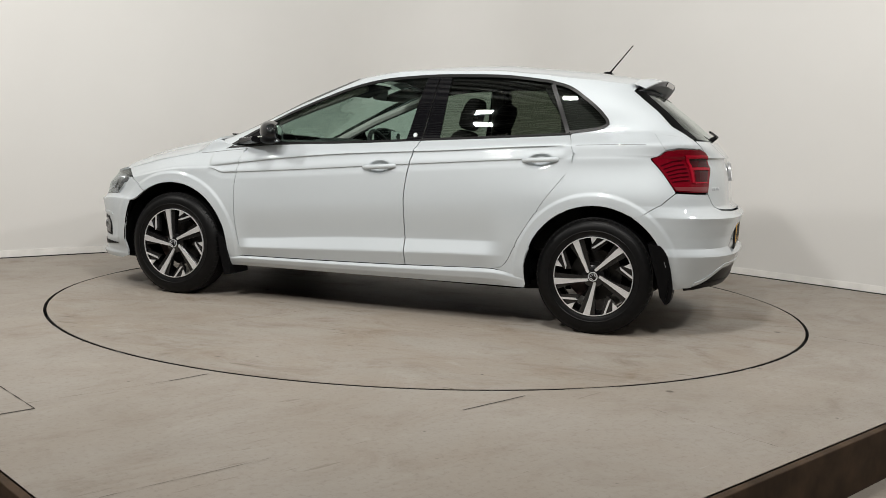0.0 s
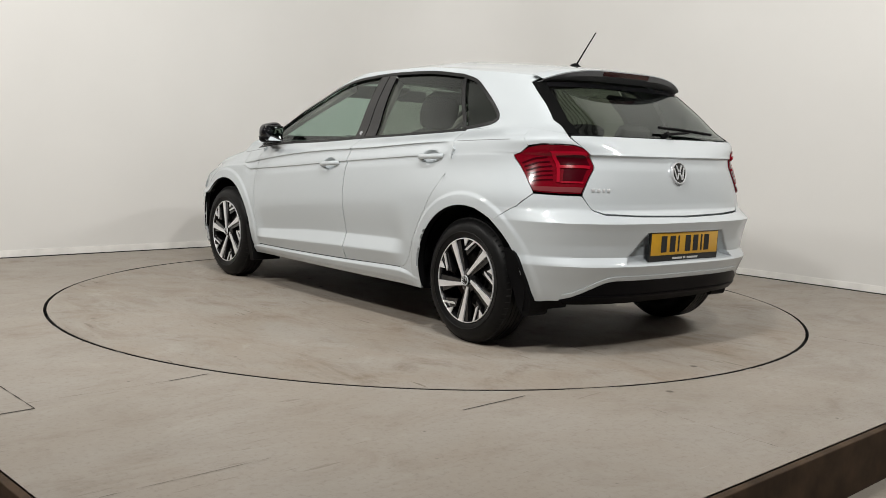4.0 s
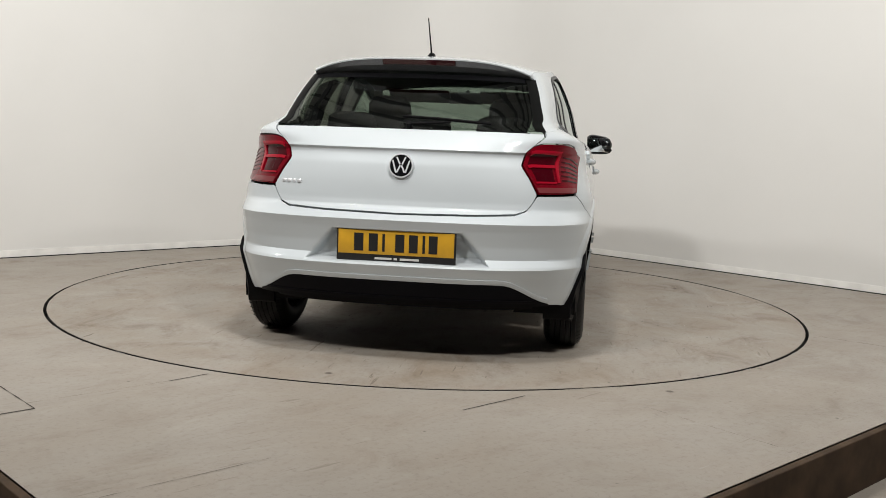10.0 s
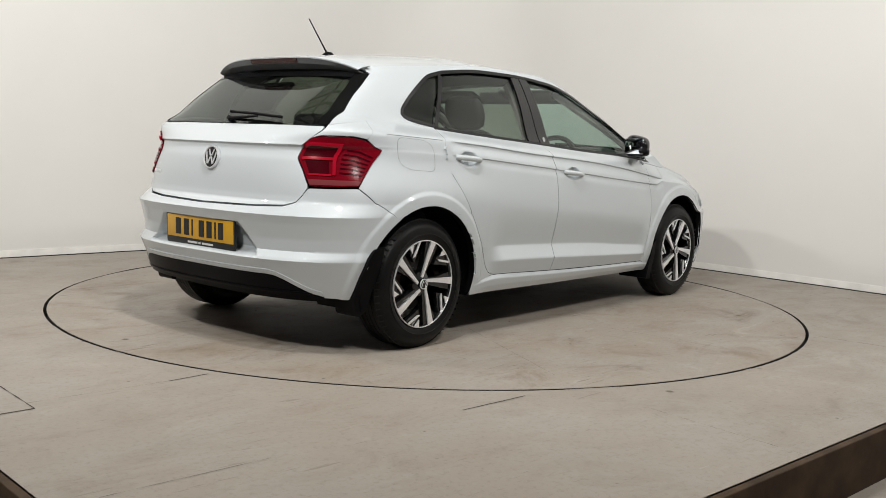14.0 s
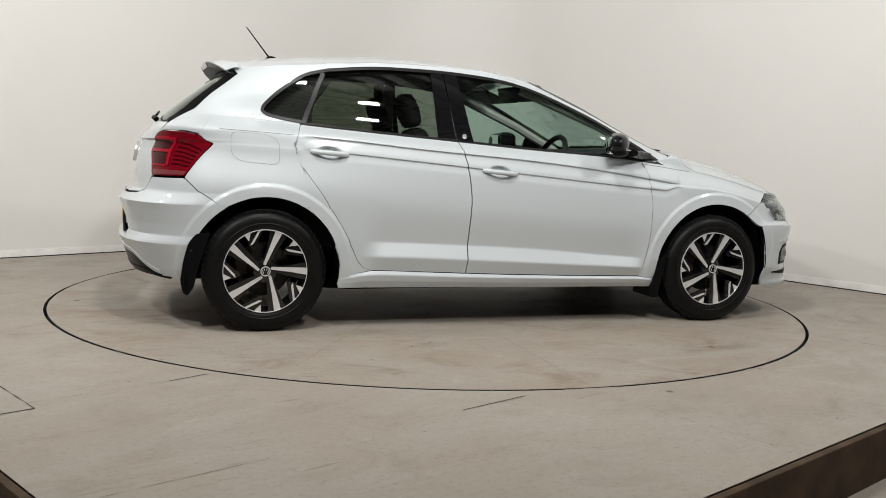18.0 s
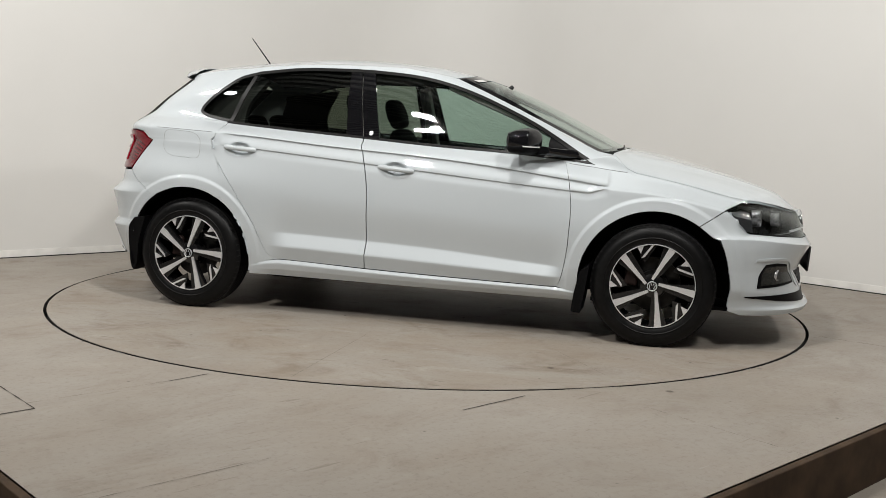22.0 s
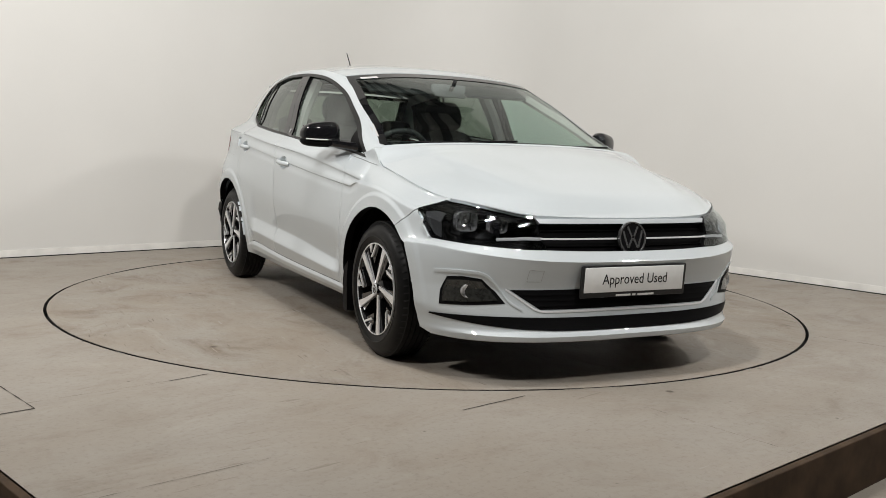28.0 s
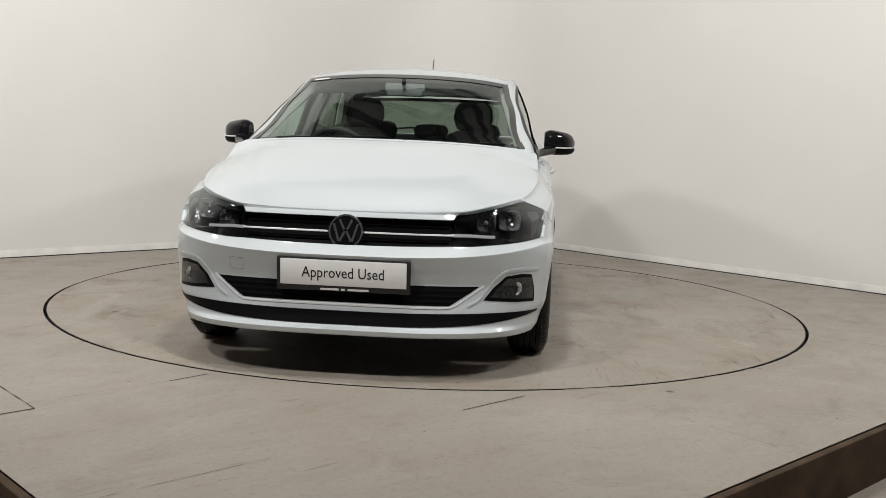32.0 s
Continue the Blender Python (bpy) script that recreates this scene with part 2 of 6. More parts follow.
def build_platform():
    n = 160
    V, F = [], []
    corners = [(EDGE_U, EDGE_N), (WALL_U, EDGE_N), (WALL_U, WALL_N), (EDGE_U, WALL_N)]
    for i in range(n):
        a = 2 * math.pi * i / n
        c, s = math.cos(a), math.sin(a)
        k = min((WALL_U if c > 0 else -EDGE_U) / max(abs(c), 1e-9), (WALL_N if s > 0 else -EDGE_N) / max(abs(s), 1e-9))
        V += [(R_HOLE * c, R_HOLE * s, 0), (k * c, k * s, 0), (R_HOLE * c, R_HOLE * s, -0.05)]
    for i in range(n):
        j = (i + 1) % n
        F += [(3 * i, 3 * i + 1, 3 * j + 1, 3 * j), (3 * i, 3 * j, 3 * j + 2, 3 * i + 2)]
    # true corners
    for cu, cn in corners:
        best = min(range(n), key=lambda i: (V[3 * i + 1][0] - cu) ** 2 + (V[3 * i + 1][1] - cn) ** 2)
        V[3 * best + 1] = (cu, cn, 0)
    F, lining = [f for f in F if 2 not in {i % 3 for i in f}], [f for f in F if 2 in {i % 3 for i in f}]
    top = part("floor_platform", mesh("floor_platform", V, F, False), FLOOR, None, at=PLATFORM)
    wall = part("trim_lining", mesh("trim_lining", V, lining, False), PIT, None, at=PLATFORM)
    tagged(wall, "black lining of the turntable opening", kind="structure")
    tagged(top, "worn warm-grey painted concrete floor of the raised platform", kind="structure")
    pit = part("floor_pit", lathe([(0.01, -0.06), (2.4, -0.06)], 96, axis="z"), PIT, None)
    tagged(pit, "black pit floor under the turntable gap", kind="structure")
    for name, size, at in (("platform_edge_near", (6.2, 0.03, DROP), (0, EDGE_N - 0.015 + 0.0, -DROP / 2 - 0.007)),
                           ("platform_edge_side", (0.03, 6.2, DROP), (EDGE_U - 0.015, 0, -DROP / 2 - 0.007))):
        e = part(name, boxed(size, Matrix.Translation(at), 0.004), EDGE, None, at=ROOM)
        tagged(e, "dark brown painted timber face of the platform step", kind="structure")
    low = part("ground", slab([(-8, -8), (WALL_U + 0.2, -8), (WALL_U + 0.2, WALL_N + 0.2), (-8, WALL_N + 0.2)], -0.1), FLOOR, None, at=ROOM @ Matrix.Translation((0, 0, -DROP - 0.004)))
    tagged(low, "lower concrete floor in front of the platform", kind="structure")


# joints between the boards as (start, end, half width, share of the length that is open), in the platform's own plan
JOINTS = [((-2.82, -0.972), (-2.27, -0.972), 0.0014, 0.6), ((-2.27, -0.972), (-2.085, -0.955), 0.0034, 1.0), ((-2.99, -1.988), (-2.45, -1.989), 0.0016, 0.5),
          ((-1.60, -1.959), (-1.255, -1.958), 0.0034, 0.8), ((-0.99, -2.34), (-1.039, -3.0), 0.0015, 0.5), ((1.0, -2.06), (1.055, -2.45), 0.0023, 0.7), ((2.1, 1.03), (2.9, 1.03), 0.0022, 0.5)]
HATCH = [((-2.81, -0.40), (-2.82, -1.055), 0.0032, 0.7), ((-2.82, -1.055), (-3.11, -1.062), 0.0058, 1.0)]


def joint_shape(a, b, half, share, seed, z=0.0012):
    """A ragged dark line that breaks off here and there."""
    rng = random.Random(seed)
    a, b = Vector(a), Vector(b)
    n = max(6, int((b - a).length / 0.035))
    o = Vector((a.y - b.y, b.x - a.x)).normalized()
    V, F = [], []
    for i in range(n):
        w = rng.uniform(0.7, 1.1) * (1.0 if rng.random() < share else 0.22)
        p = a.lerp(b, i / (n - 1)) + o * rng.uniform(-0.0008, 0.0008)
        V += [(*(p + o * half * w), z), (*(p - o * half * w), z)]
        if i:
            F.append((2 * i - 2, 2 * i - 1, 2 * i + 1, 2 * i))
    return mesh("joint", V, F, False)


def build_joints():
    for i, (a, b, half, share) in enumerate(JOINTS):
        j = part("floor_joint", joint_shape(a, b, half, share, 30 + i), SEAM if half > 0.002 else SEAM_FAINT, None, at=PLATFORM)
        tagged(j, "thin dark broken joint between floor boards", kind="structure")
    for i, (a, b, half, share) in enumerate(HATCH):
        j = part("floor_hatch_edge", joint_shape(a, b, half, share, 60 + i), SEAM, None, at=PLATFORM)
        tagged(j, "dark edge of a hatch in the floor", kind="structure")
    # short bright strips drawn as the white glints of the steel ring round the turntable
    for a0, a1 in ((-60, -58.6), (-57.4, -55), (-50, -48.6), (-37, -35), (-128, -126.4), (-146, -143)):
        n = 8
        V = []
        for i in range(n + 1):
            t = radians(a0 + (a1 - a0) * i / n)
            V += [((R_HOLE + r) * math.cos(t), (R_HOLE + r) * math.sin(t), 0.0012) for r in (-0.001, 0.004)]
        w = part("trim_ring_glint", mesh("trim_ring_glint", V, [(2 * i, 2 * i + 1, 2 * i + 3, 2 * i + 2) for i in range(n)], False), STEEL, None, at=pose(0, 0, -0.003))
        tagged(w, "short bright strip that stands for a glint on the steel ring", kind="structure")
    # dark rubber lip that stands up on the far side of the gap
    n = 60
    V = []
    for i in range(n + 1):
        t = radians(12 + 156 * i / n)
        h = 0.0038 * min(1.0, 6.0 * math.sin(math.pi * i / n))
        V += [((R_HOLE + r) * math.cos(t), (R_HOLE + r) * math.sin(t), z) for r, z in ((-0.005, -0.02), (-0.005, h - 0.003), (0.001, h - 0.003), (0.001, -0.004))]
    w = part("trim_lip", mesh("trim_lip", V, [(4 * i + q, 4 * i + q + 1, 4 * i + q + 5, 4 * i + q + 4) for i in range(n) for q in range(3)], False), PIT, None)
    tagged(w, "dark rubber lip along the far edge of the turntable opening", kind="structure")
    # a stretch where packed dirt closes the gap
    n = 14
    V = []
    for i in range(n + 1):
        t = radians(-75.5 + 6.5 * i / n)
        e = 0.004 * math.sin(math.pi * i / n) ** 0.5
        V += [((R_DISC + 0.010 - e) * math.cos(t), (R_DISC + 0.010 - e) * math.sin(t), -0.004), ((R_HOLE + e) * math.cos(t), (R_HOLE + e) * math.sin(t), -0.0022)]
    w = part("trim_dirt", mesh("trim_dirt", V, [(2 * i, 2 * i + 1, 2 * i + 3, 2 * i + 2) for i in range(n)], False), FLOOR, None)
    tagged(w, "packed grey dirt in the turntable gap", kind="structure")


def wall_line(r=1.2, n=16):
    """Plan of the two walls and the coved corner between them."""
    pts = [(-8.0, WALL_N)]
    for i in range(n + 1):
        a = math.pi / 2 * (1 - i / n)
        pts.append((WALL_U - r + r * math.cos(a), WALL_N - r + r * math.sin(a)))
    return pts + [(WALL_U, -8.0)]


def extruded_line(pts, z0, z1, depth):
    """An upright band along a plan line, with thickness outward."""
    V, F = [], []
    n = len(pts)
    for i, (a, b) in enumerate(pts):
        p, q = pts[max(i - 1, 0)], pts[min(i + 1, n - 1)]
        d = Vector((q[0] - p[0], q[1] - p[1])).normalized()
        o = Vector((-d.y, d.x)) * depth
        V += [(a, b, z0), (a, b, z1), (a + o.x, b + o.y, z1), (a + o.x, b + o.y, z0)]
    for i in range(n - 1):
        for q in range(4):
            w = (q + 1) % 4
            F.append((4 * i + q, 4 * i + w, 4 * i + 4 + w, 4 * i + 4 + q))
    F += [(0, 3, 2, 1), tuple(4 * (n - 1) + q for q in range(4))]
    return V, F


def build_walls():
    w = part("wall_back", extruded_line(wall_line(), -0.3, 5.2, 0.15), WALL, None, at=ROOM)
    tagged(w, "plain white painted studio wall with a coved corner", kind="structure")
    s = part("baseboard", extruded_line([(a * 0.9975, b * 0.9975) for a, b in wall_line()], 0.0, 0.055, 0.006), SKIRT, None, at=ROOM)
    tagged(s, "low off-white scuffed skirting along the wall foot", kind="structure")
    g = part("trim_dark_line", extruded_line([(a * 0.9962, b * 0.9962) for a, b in wall_line()], -0.004, 0.004, 0.004), PIT, None, at=ROOM)
    tagged(g, "dark line along the foot of the skirting", kind="structure")
    for name, size, at in (("wall_near", (11.2, 0.15, 5.5), (-2.5, -8.0, 2.45)), ("wall_side", (0.15, 11.2, 5.5), (-8.0, -2.5, 2.45))):
        o = part(name, boxed(size, Matrix.Translation(at)), FARWALL, None, at=ROOM)
        tagged(o, "plain grey wall behind the camera", kind="structure")
    bm = bmesh.new()
    box(bm, (11.6, 11.6, 0.1), Matrix.Translation((-2.5, -2.5, 5.25)))
    for i in range(22):
        box(bm, (0.10, 11.4, 0.16), Matrix.Translation((-7.8 + i * 0.50, -2.5, 5.1)))
    for i in range(3):
        box(bm, (11.4, 0.14, 0.22), Matrix.Translation((-2.5, -6.5 + i * 4.0, 5.0)))
    bm.faces.ensure_lookup_table()
    for f in bm.faces[6:]:
        f.material_index = 1
    c = part("ceiling", bm, ROOFSHEET, None, at=ROOM)
    c.data.materials.append(DARK)
    tagged(c, "grey profiled sheet roof with purlins", kind="structure")


def build_lamps():
    for at, aim, watts in LAMPS:
        m = look(at, aim)
        lamp = new("flood_lamp", None)
        lamp.matrix_basis = m
        tagged(lamp, "white LED flood lamp hung below the roof", "lamp", "studio lamps")
        part("housing", boxed((0.40, 0.32, 0.07), Matrix.Translation((0, 0, 0.045)), 0.01), DARK, lamp)
        part("hanger", boxed((0.03, 0.03, 0.5), Matrix.Translation((0, 0, 0.3))), DARK, lamp)
        data = bpy.data.lights.new("lamp_light", "AREA")
        data.shape, data.size, data.size_y, data.energy = "RECTANGLE", 0.34, 0.26, watts
        data.color = (1.0, 0.978, 0.942)
        light = new("lamp_light", data)
        light.matrix_basis = m
        tagged(light, kind="structure")


build_platform()
build_joints()
build_walls()
build_lamps()


# ---- curves ----
def hermite(*knots):
    """A smooth function through (x, value) knots that never overshoots."""
    xs = np.array([k[0] for k in knots], float)
    ys = np.array([k[1] for k in knots], float)
    h, d = np.diff(xs), np.diff(ys) / np.diff(xs)
    m = np.concatenate([[d[0]], np.where(d[:-1] * d[1:] > 0, 2 * d[:-1] * d[1:] / np.where(d[:-1] + d[1:] == 0, 1, d[:-1] + d[1:]), 0), [d[-1]]])

    def f(x):
        x = np.asarray(x, float)
        i = np.clip(np.searchsorted(xs, x) - 1, 0, len(h) - 1)
        s = (x - xs[i]) / h[i]
        e = np.clip(s, 0, 1)
        y = (ys[i] * (1 + 2 * e) * (1 - e) ** 2 + h[i] * m[i] * e * (1 - e) ** 2 + ys[i + 1] * e * e * (3 - 2 * e) + h[i] * m[i + 1] * e * e * (e - 1))
        return y + (s - e) * h[i] * np.where(s < 0, m[i], m[i + 1])
    return f


def pchip_rows(z, Z, Y):
    """The same for rows of knots that differ from sample to sample."""
    h = np.diff(Z, axis=1)
    d = np.diff(Y, axis=1) / h
    a, b = d[:, :-1], d[:, 1:]
    s = a + b
    m = np.concatenate([d[:, :1], np.where(a * b > 0, 2 * a * b / np.where(s == 0, 1, s), 0), d[:, -1:]], axis=1)
    i = np.clip((z[:, None] >= Z).sum(1) - 1, 0, h.shape[1] - 1)
    r = np.arange(len(z))
    e0 = (z - Z[r, i]) / h[r, i]
    e = np.clip(e0, 0, 1)
    y = (Y[r, i] * (1 + 2 * e) * (1 - e) ** 2 + h[r, i] * m[r, i] * e * (1 - e) ** 2 + Y[r, i + 1] * e * e * (3 - 2 * e) + h[r, i] * m[r, i + 1] * e * e * (e - 1))
    return y + (e0 - e) * h[r, i] * np.where(e0 < 0, m[r, i], m[r, i + 1])


def step(x, a, b):
    t = np.clip((np.asarray(x, float) - a) / (b - a), 0, 1)
    return t * t * (3 - 2 * t)


# ---- the car's form: x to the front, y to its left, from the middle of the wheelbase ----
AXLE, HUB_Z, ARCH_R = 1.275, 0.308, 0.372
z_sill = hermite((-1.0, 0.315), (-0.76, 0.311), (-0.16, 0.289), (0.46, 0.274), (0.86, 0.268), (1.2, 0.265))
z_lowbot = hermite((-1.2, 0.385), (-0.64, 0.380), (-0.23, 0.366), (0.45, 0.336), (0.9, 0.315))
z_lowtop = hermite((-1.2, 0.465), (-0.64, 0.454), (-0.23, 0.440), (0.14, 0.423), (0.61, 0.386), (0.9, 0.365))
z_c2 = hermite((-1.9, 0.945), (-1.51, 0.937), (-1.06, 0.916), (-0.48, 0.872), (0.12, 0.821), (0.43, 0.794), (0.91, 0.756), (1.2, 0.735), (1.6, 0.655))
z_c1 = hermite((-1.85, 1.016), (-1.47, 1.002), (-0.92, 0.972), (-0.48, 0.936), (0.12, 0.895), (0.43, 0.866), (0.84, 0.815), (1.03, 0.79), (1.25, 0.775), (1.6, 0.705))
z_belt = hermite((-1.85, 1.09), (-1.28, 1.062), (-1.09, 1.046), (-0.71, 1.017), (-0.26, 0.987), (0.14, 0.959), (0.61, 0.934), (0.95, 0.90), (1.14, 0.863), (1.39, 0.815), (1.6, 0.765), (1.75, 0.735))
z_rail = hermite((-1.6, 1.29), (-1.42, 1.315), (-1.0, 1.352), (-0.6, 1.374), (-0.1, 1.362), (0.155, 1.316), (0.48, 1.20), (0.82, 1.02), (1.0, 0.965), (1.4, 0.93))
y_belly = hermite((-1.7, 0.834), (-1.25, 0.848), (-0.8, 0.850), (0.0, 0.862), (0.9, 0.858), (1.3, 0.862), (1.6, 0.852))
y_c2 = hermite((-1.7, 0.778), (-1.05, 0.812), (-0.5, 0.838), (0.0, 0.850), (0.5, 0.850), (1.0, 0.838), (1.3, 0.838), (1.6, 0.82))
y_belt = hermite((-1.7, 0.648), (-1.28, 0.672), (-1.05, 0.704), (-0.5, 0.750), (0.0, 0.768), (0.5, 0.772), (0.9, 0.765), (1.14, 0.772), (1.4, 0.768), (1.65, 0.745))
y_rail = hermite((-1.5, 0.515), (-1.0, 0.567), (-0.5, 0.592), (0.0, 0.60), (0.3, 0.60), (0.6, 0.645), (0.9, 0.70), (1.2, 0.72))


def side_width(x, z):
    """Half the width of the body at (x, z): sill, scooped lower door, belly, two shoulder creases, belt, leaning windows."""
    x, z = np.broadcast_arrays(np.asarray(x, float), np.asarray(z, float))
    shape = x.shape
    x, z = x.ravel(), z.ravel()
    door = step(x, -0.82, -0.66) * (1 - step(x, 0.74, 0.86))
    crease = (1 - step(x, 0.98, 1.06)) * (1 - 0.9 * step(-x, 0.98, 1.12))
    belly, c2 = y_belly(x), y_c2(x)
    mid = 0.5 * z_lowtop(x) + 0.5 * z_c2(x)
    b, r = z_belt(x), np.maximum(z_rail(x), z_belt(x) + 0.08)
    close = step(x, 0.93, 1.035)
    zc1 = z_c1(x)
    zc2 = z_c2(x) + (np.minimum(zc1, b - 0.02) - 0.014 - z_c2(x)) * close
    Z = np.stack([0 * x + 0.08, 0 * x + 0.205, z_sill(x), z_lowbot(x), z_lowtop(x), mid, zc2 - 0.045, zc2 - 0.004, zc2, zc1 - 0.004, zc1,
                  np.maximum(b, zc1 + 0.02), b + 0.5 * (r - b) + 0.012, r + 0.014, r + 0.2], 1)
    glass = y_belt(x) + 0.5 * (y_rail(x) - y_belt(x)) + 0.018
    Y = np.stack([belly - 0.09, belly - 0.045, belly - 0.030, belly - 0.022 + 0.018 * door, belly - 0.012 - 0.020 * door, belly, c2 + 0.006, c2 + 0.002 - 0.004 * crease,
                  c2 + 0.004 * crease, c2 - 0.010 - 0.004 * crease, c2 - 0.013 + 0.006 * crease, y_belt(x), glass, y_rail(x), y_rail(x) - 0.28], 1)
    # crisp folds below the scooped edge, smooth above it
    y = pchip_rows(z, Z[:, 4:], Y[:, 4:])
    low = Y[:, 0] + 0.0
    for i in range(4):
        f = (z - Z[:, i]) / (Z[:, i + 1] - Z[:, i])
        low = np.where(z >= Z[:, i], Y[:, i] + f * (Y[:, i + 1] - Y[:, i]), low)
    y = np.where(z < Z[:, 4], low, y)
    for cx in (-AXLE, AXLE):
        d = np.hypot(x - cx, z - HUB_Z)
        y = y + 0.008 * (1 - step(d, 0.418, 0.442)) * step(z, 0.2, 0.34)
    return y.reshape(shape)


class Wrap:
    """A closed skin round the car. Its plan turns the corners as a superellipse; a runs from the nose (0) over the side (1 to 2) to the tail (3)."""

    def __init__(self, nose, nose_start, nose_power, tail, tail_start, tail_power, dents=()):
        self.xf, self.sf, self.nf, self.xr, self.sr, self.nr = nose, nose_start, nose_power, tail, tail_start, tail_power
        self.dents = dents

    def at(self, a, z):
        a, z = np.broadcast_arrays(np.asarray(a, float), np.asarray(z, float))
        mirror = np.where((a < 0) | (a > 3), -1.0, 1.0)
        a = np.where(a < 0, -a, np.where(a > 3, 6 - a, a))
        xf, sf, nf, xr, sr, nr = self.xf(z), self.sf(z), self.nf(z), self.xr(z), self.sr(z), self.nr(z)
        t = np.where(a < 1, a, np.where(a > 2, 3 - a, 1)) * np.pi / 2
        n = np.where(a < 1, nf, nr)
        c, s = np.abs(np.cos(t)), np.abs(np.sin(t))
        k = (c ** n + s ** n) ** (-1 / n)
        x = np.where(a < 1, sf + (xf - sf) * c * k, np.where(a > 2, sr + (xr - sr) * c * k, sf + (sr - sf) * np.clip(a - 1, 0, 1)))
        y = side_width(x, z) * s * k
        p = np.stack([x, y * mirror, z], -1)
        for dent in self.dents:
            p = dent(p)
        return p

    def a_of_x(self, x, z):
        x, z = np.broadcast_arrays(np.asarray(x, float), np.asarray(z, float))
        xf, sf, nf, xr, sr, nr = self.xf(z), self.sf(z), self.nf(z), self.xr(z), self.sr(z), self.nr(z)
        c = np.clip((x - sf) / (xf - sf), 0, 1)
        a1 = np.arctan2((1 - c ** nf) ** (1 / nf), c) / (np.pi / 2)
        c = np.clip((x - sr) / (xr - sr), 0, 1)
        a3 = 3 - np.arctan2((1 - c ** nr) ** (1 / nr), c) / (np.pi / 2)
        return np.where(x > sf, a1, np.where(x < sr, a3, 1 + (x - sf) / (sr - sf)))

    def a_of_y(self, y, z, tail=False):
        y, z = np.broadcast_arrays(np.asarray(y, float), np.asarray(z, float))
        e, s0, n = (self.xr(z), self.sr(z), self.nr(z)) if tail else (self.xf(z), self.sf(z), self.nf(z))
        x = e + 0 * y
        for _ in range(12):
            s = np.clip(np.abs(y) / side_width(x, z), 0, 1)
            x = s0 + (e - s0) * (1 - s ** n) ** (1 / n)
        a = np.arctan2(s, (1 - s ** n) ** (1 / n)) / (np.pi / 2)
        return np.where(y < 0, 3 + a, 3 - a) if tail else np.where(y < 0, -a, a)


def flat(v):
    return lambda z: v + 0 * np.asarray(z, float)


def folded(*knots, below):
    """Straight lines with crisp folds below a height, a smooth curve above it."""
    curve = hermite(*[k for k in knots if k[0] >= below])
    zs, xs = [k[0] for k in knots], [k[1] for k in knots]
    return lambda z: np.where(np.asarray(z, float) < below, np.interp(z, zs, xs), curve(z))


nose = folded((0.10, 2.00), (0.16, 2.045), (0.195, 2.066), (0.212, 2.071), (0.228, 2.047), (0.265, 2.034), (0.30, 2.027), (0.40, 2.008), (0.44, 2.026), (0.490, 2.054), (0.514, 2.068), (0.522, 2.062), (0.556, 2.040), (0.60, 2.022), (0.66, 2.012), (0.70, 1.995), (0.78, 1.93), below=0.556)
tail = folded((0.15, -1.83), (0.24, -1.895), (0.30, -1.924), (0.36, -1.946), (0.405, -1.965), (0.436, -1.978), (0.446, -1.972), (0.476, -1.946), (0.53, -1.951), (0.60, -1.967), (0.634, -1.978), (0.642, -1.969), (0.664, -1.938), (0.69, -1.908), (0.716, -1.902), (0.80, -1.892), (0.87, -1.879),
              (0.934, -1.862), (0.944, -1.870), (0.952, -1.864), (1.03, -1.79), (1.12, -1.69), (1.28, -1.485), (1.34, -1.42), (1.42, -1.33), below=0.716)
screen = hermite((0.90, 1.20), (0.97, 1.065), (1.10, 0.82), (1.20, 0.62), (1.30, 0.39), (1.36, 0.20), (1.41, 0.0))
nose_power = hermite((0.2, 3.3), (0.56, 3.3), (0.70, 3.35))
tail_power = hermite((0.2, 3.0), (0.93, 3.0), (1.04, 5.0), (1.25, 7.5))


def tail_start(z):
    return tail(z) + 0.58


def dent(nose_side, outline, depth, soft=0.012):
    """Press a convex outline of (y, z) into the nose or tail."""
    pts = np.array(outline, float)

    def f(p):
        d = np.full(p.shape[:-1], -9.0)
        y, z = p[..., 1], p[..., 2]
        for i in range(len(pts)):
            q, w = pts[i], pts[(i + 1) % len(pts)]
            e = w - q
            e = e / np.hypot(*e)
            d = np.maximum(d, (y - q[0]) * e[1] - (z - q[1]) * e[0])
        k = 1 - step(d, -soft, 0.0)
        k = k * ((p[..., 0] > 1.2) if nose_side else (p[..., 0] < -1.2))
        q = p.copy()
        q[..., 0] -= k * depth * (1 if nose_side else -1)
        return q
    return f


def rising_fold(p):
    """The fold under the head lamps climbs towards the corners of the nose."""
    y, z = np.abs(p[..., 1]), p[..., 2]
    q = p.copy()
    q[..., 2] += 0.046 * np.clip(y / 0.79, 0, 1) ** 3 * np.interp(z, [0.40, 0.516, 0.565, 0.60], [0, 1, 0.22, 0]) * step(p[..., 0], 1.45, 1.62)
    return q


PLATE_BAY = [(-0.420, 0.440), (0.420, 0.440), (0.285, 0.592), (-0.285, 0.592)]
LOW = Wrap(nose, flat(1.30), nose_power, tail, tail_start, tail_power, (dent(False, PLATE_BAY, 0.052, 0.024), rising_fold))
TOP = Wrap(screen, lambda z: screen(z) - 0.42, flat(4.2), tail, tail_start, tail_power)


def sx(w, *pts):
    """Plan places of side points (x, z)."""
    p = np.array(pts, float)
    return np.stack([w.a_of_x(p[:, 0], p[:, 1]), p[:, 1]], 1).tolist()


def fy(w, *pts):
    """Plan places of nose points (y, z)."""
    p = np.array(pts, float)
    return np.stack([w.a_of_y(p[:, 0], p[:, 1]), p[:, 1]], 1).tolist()


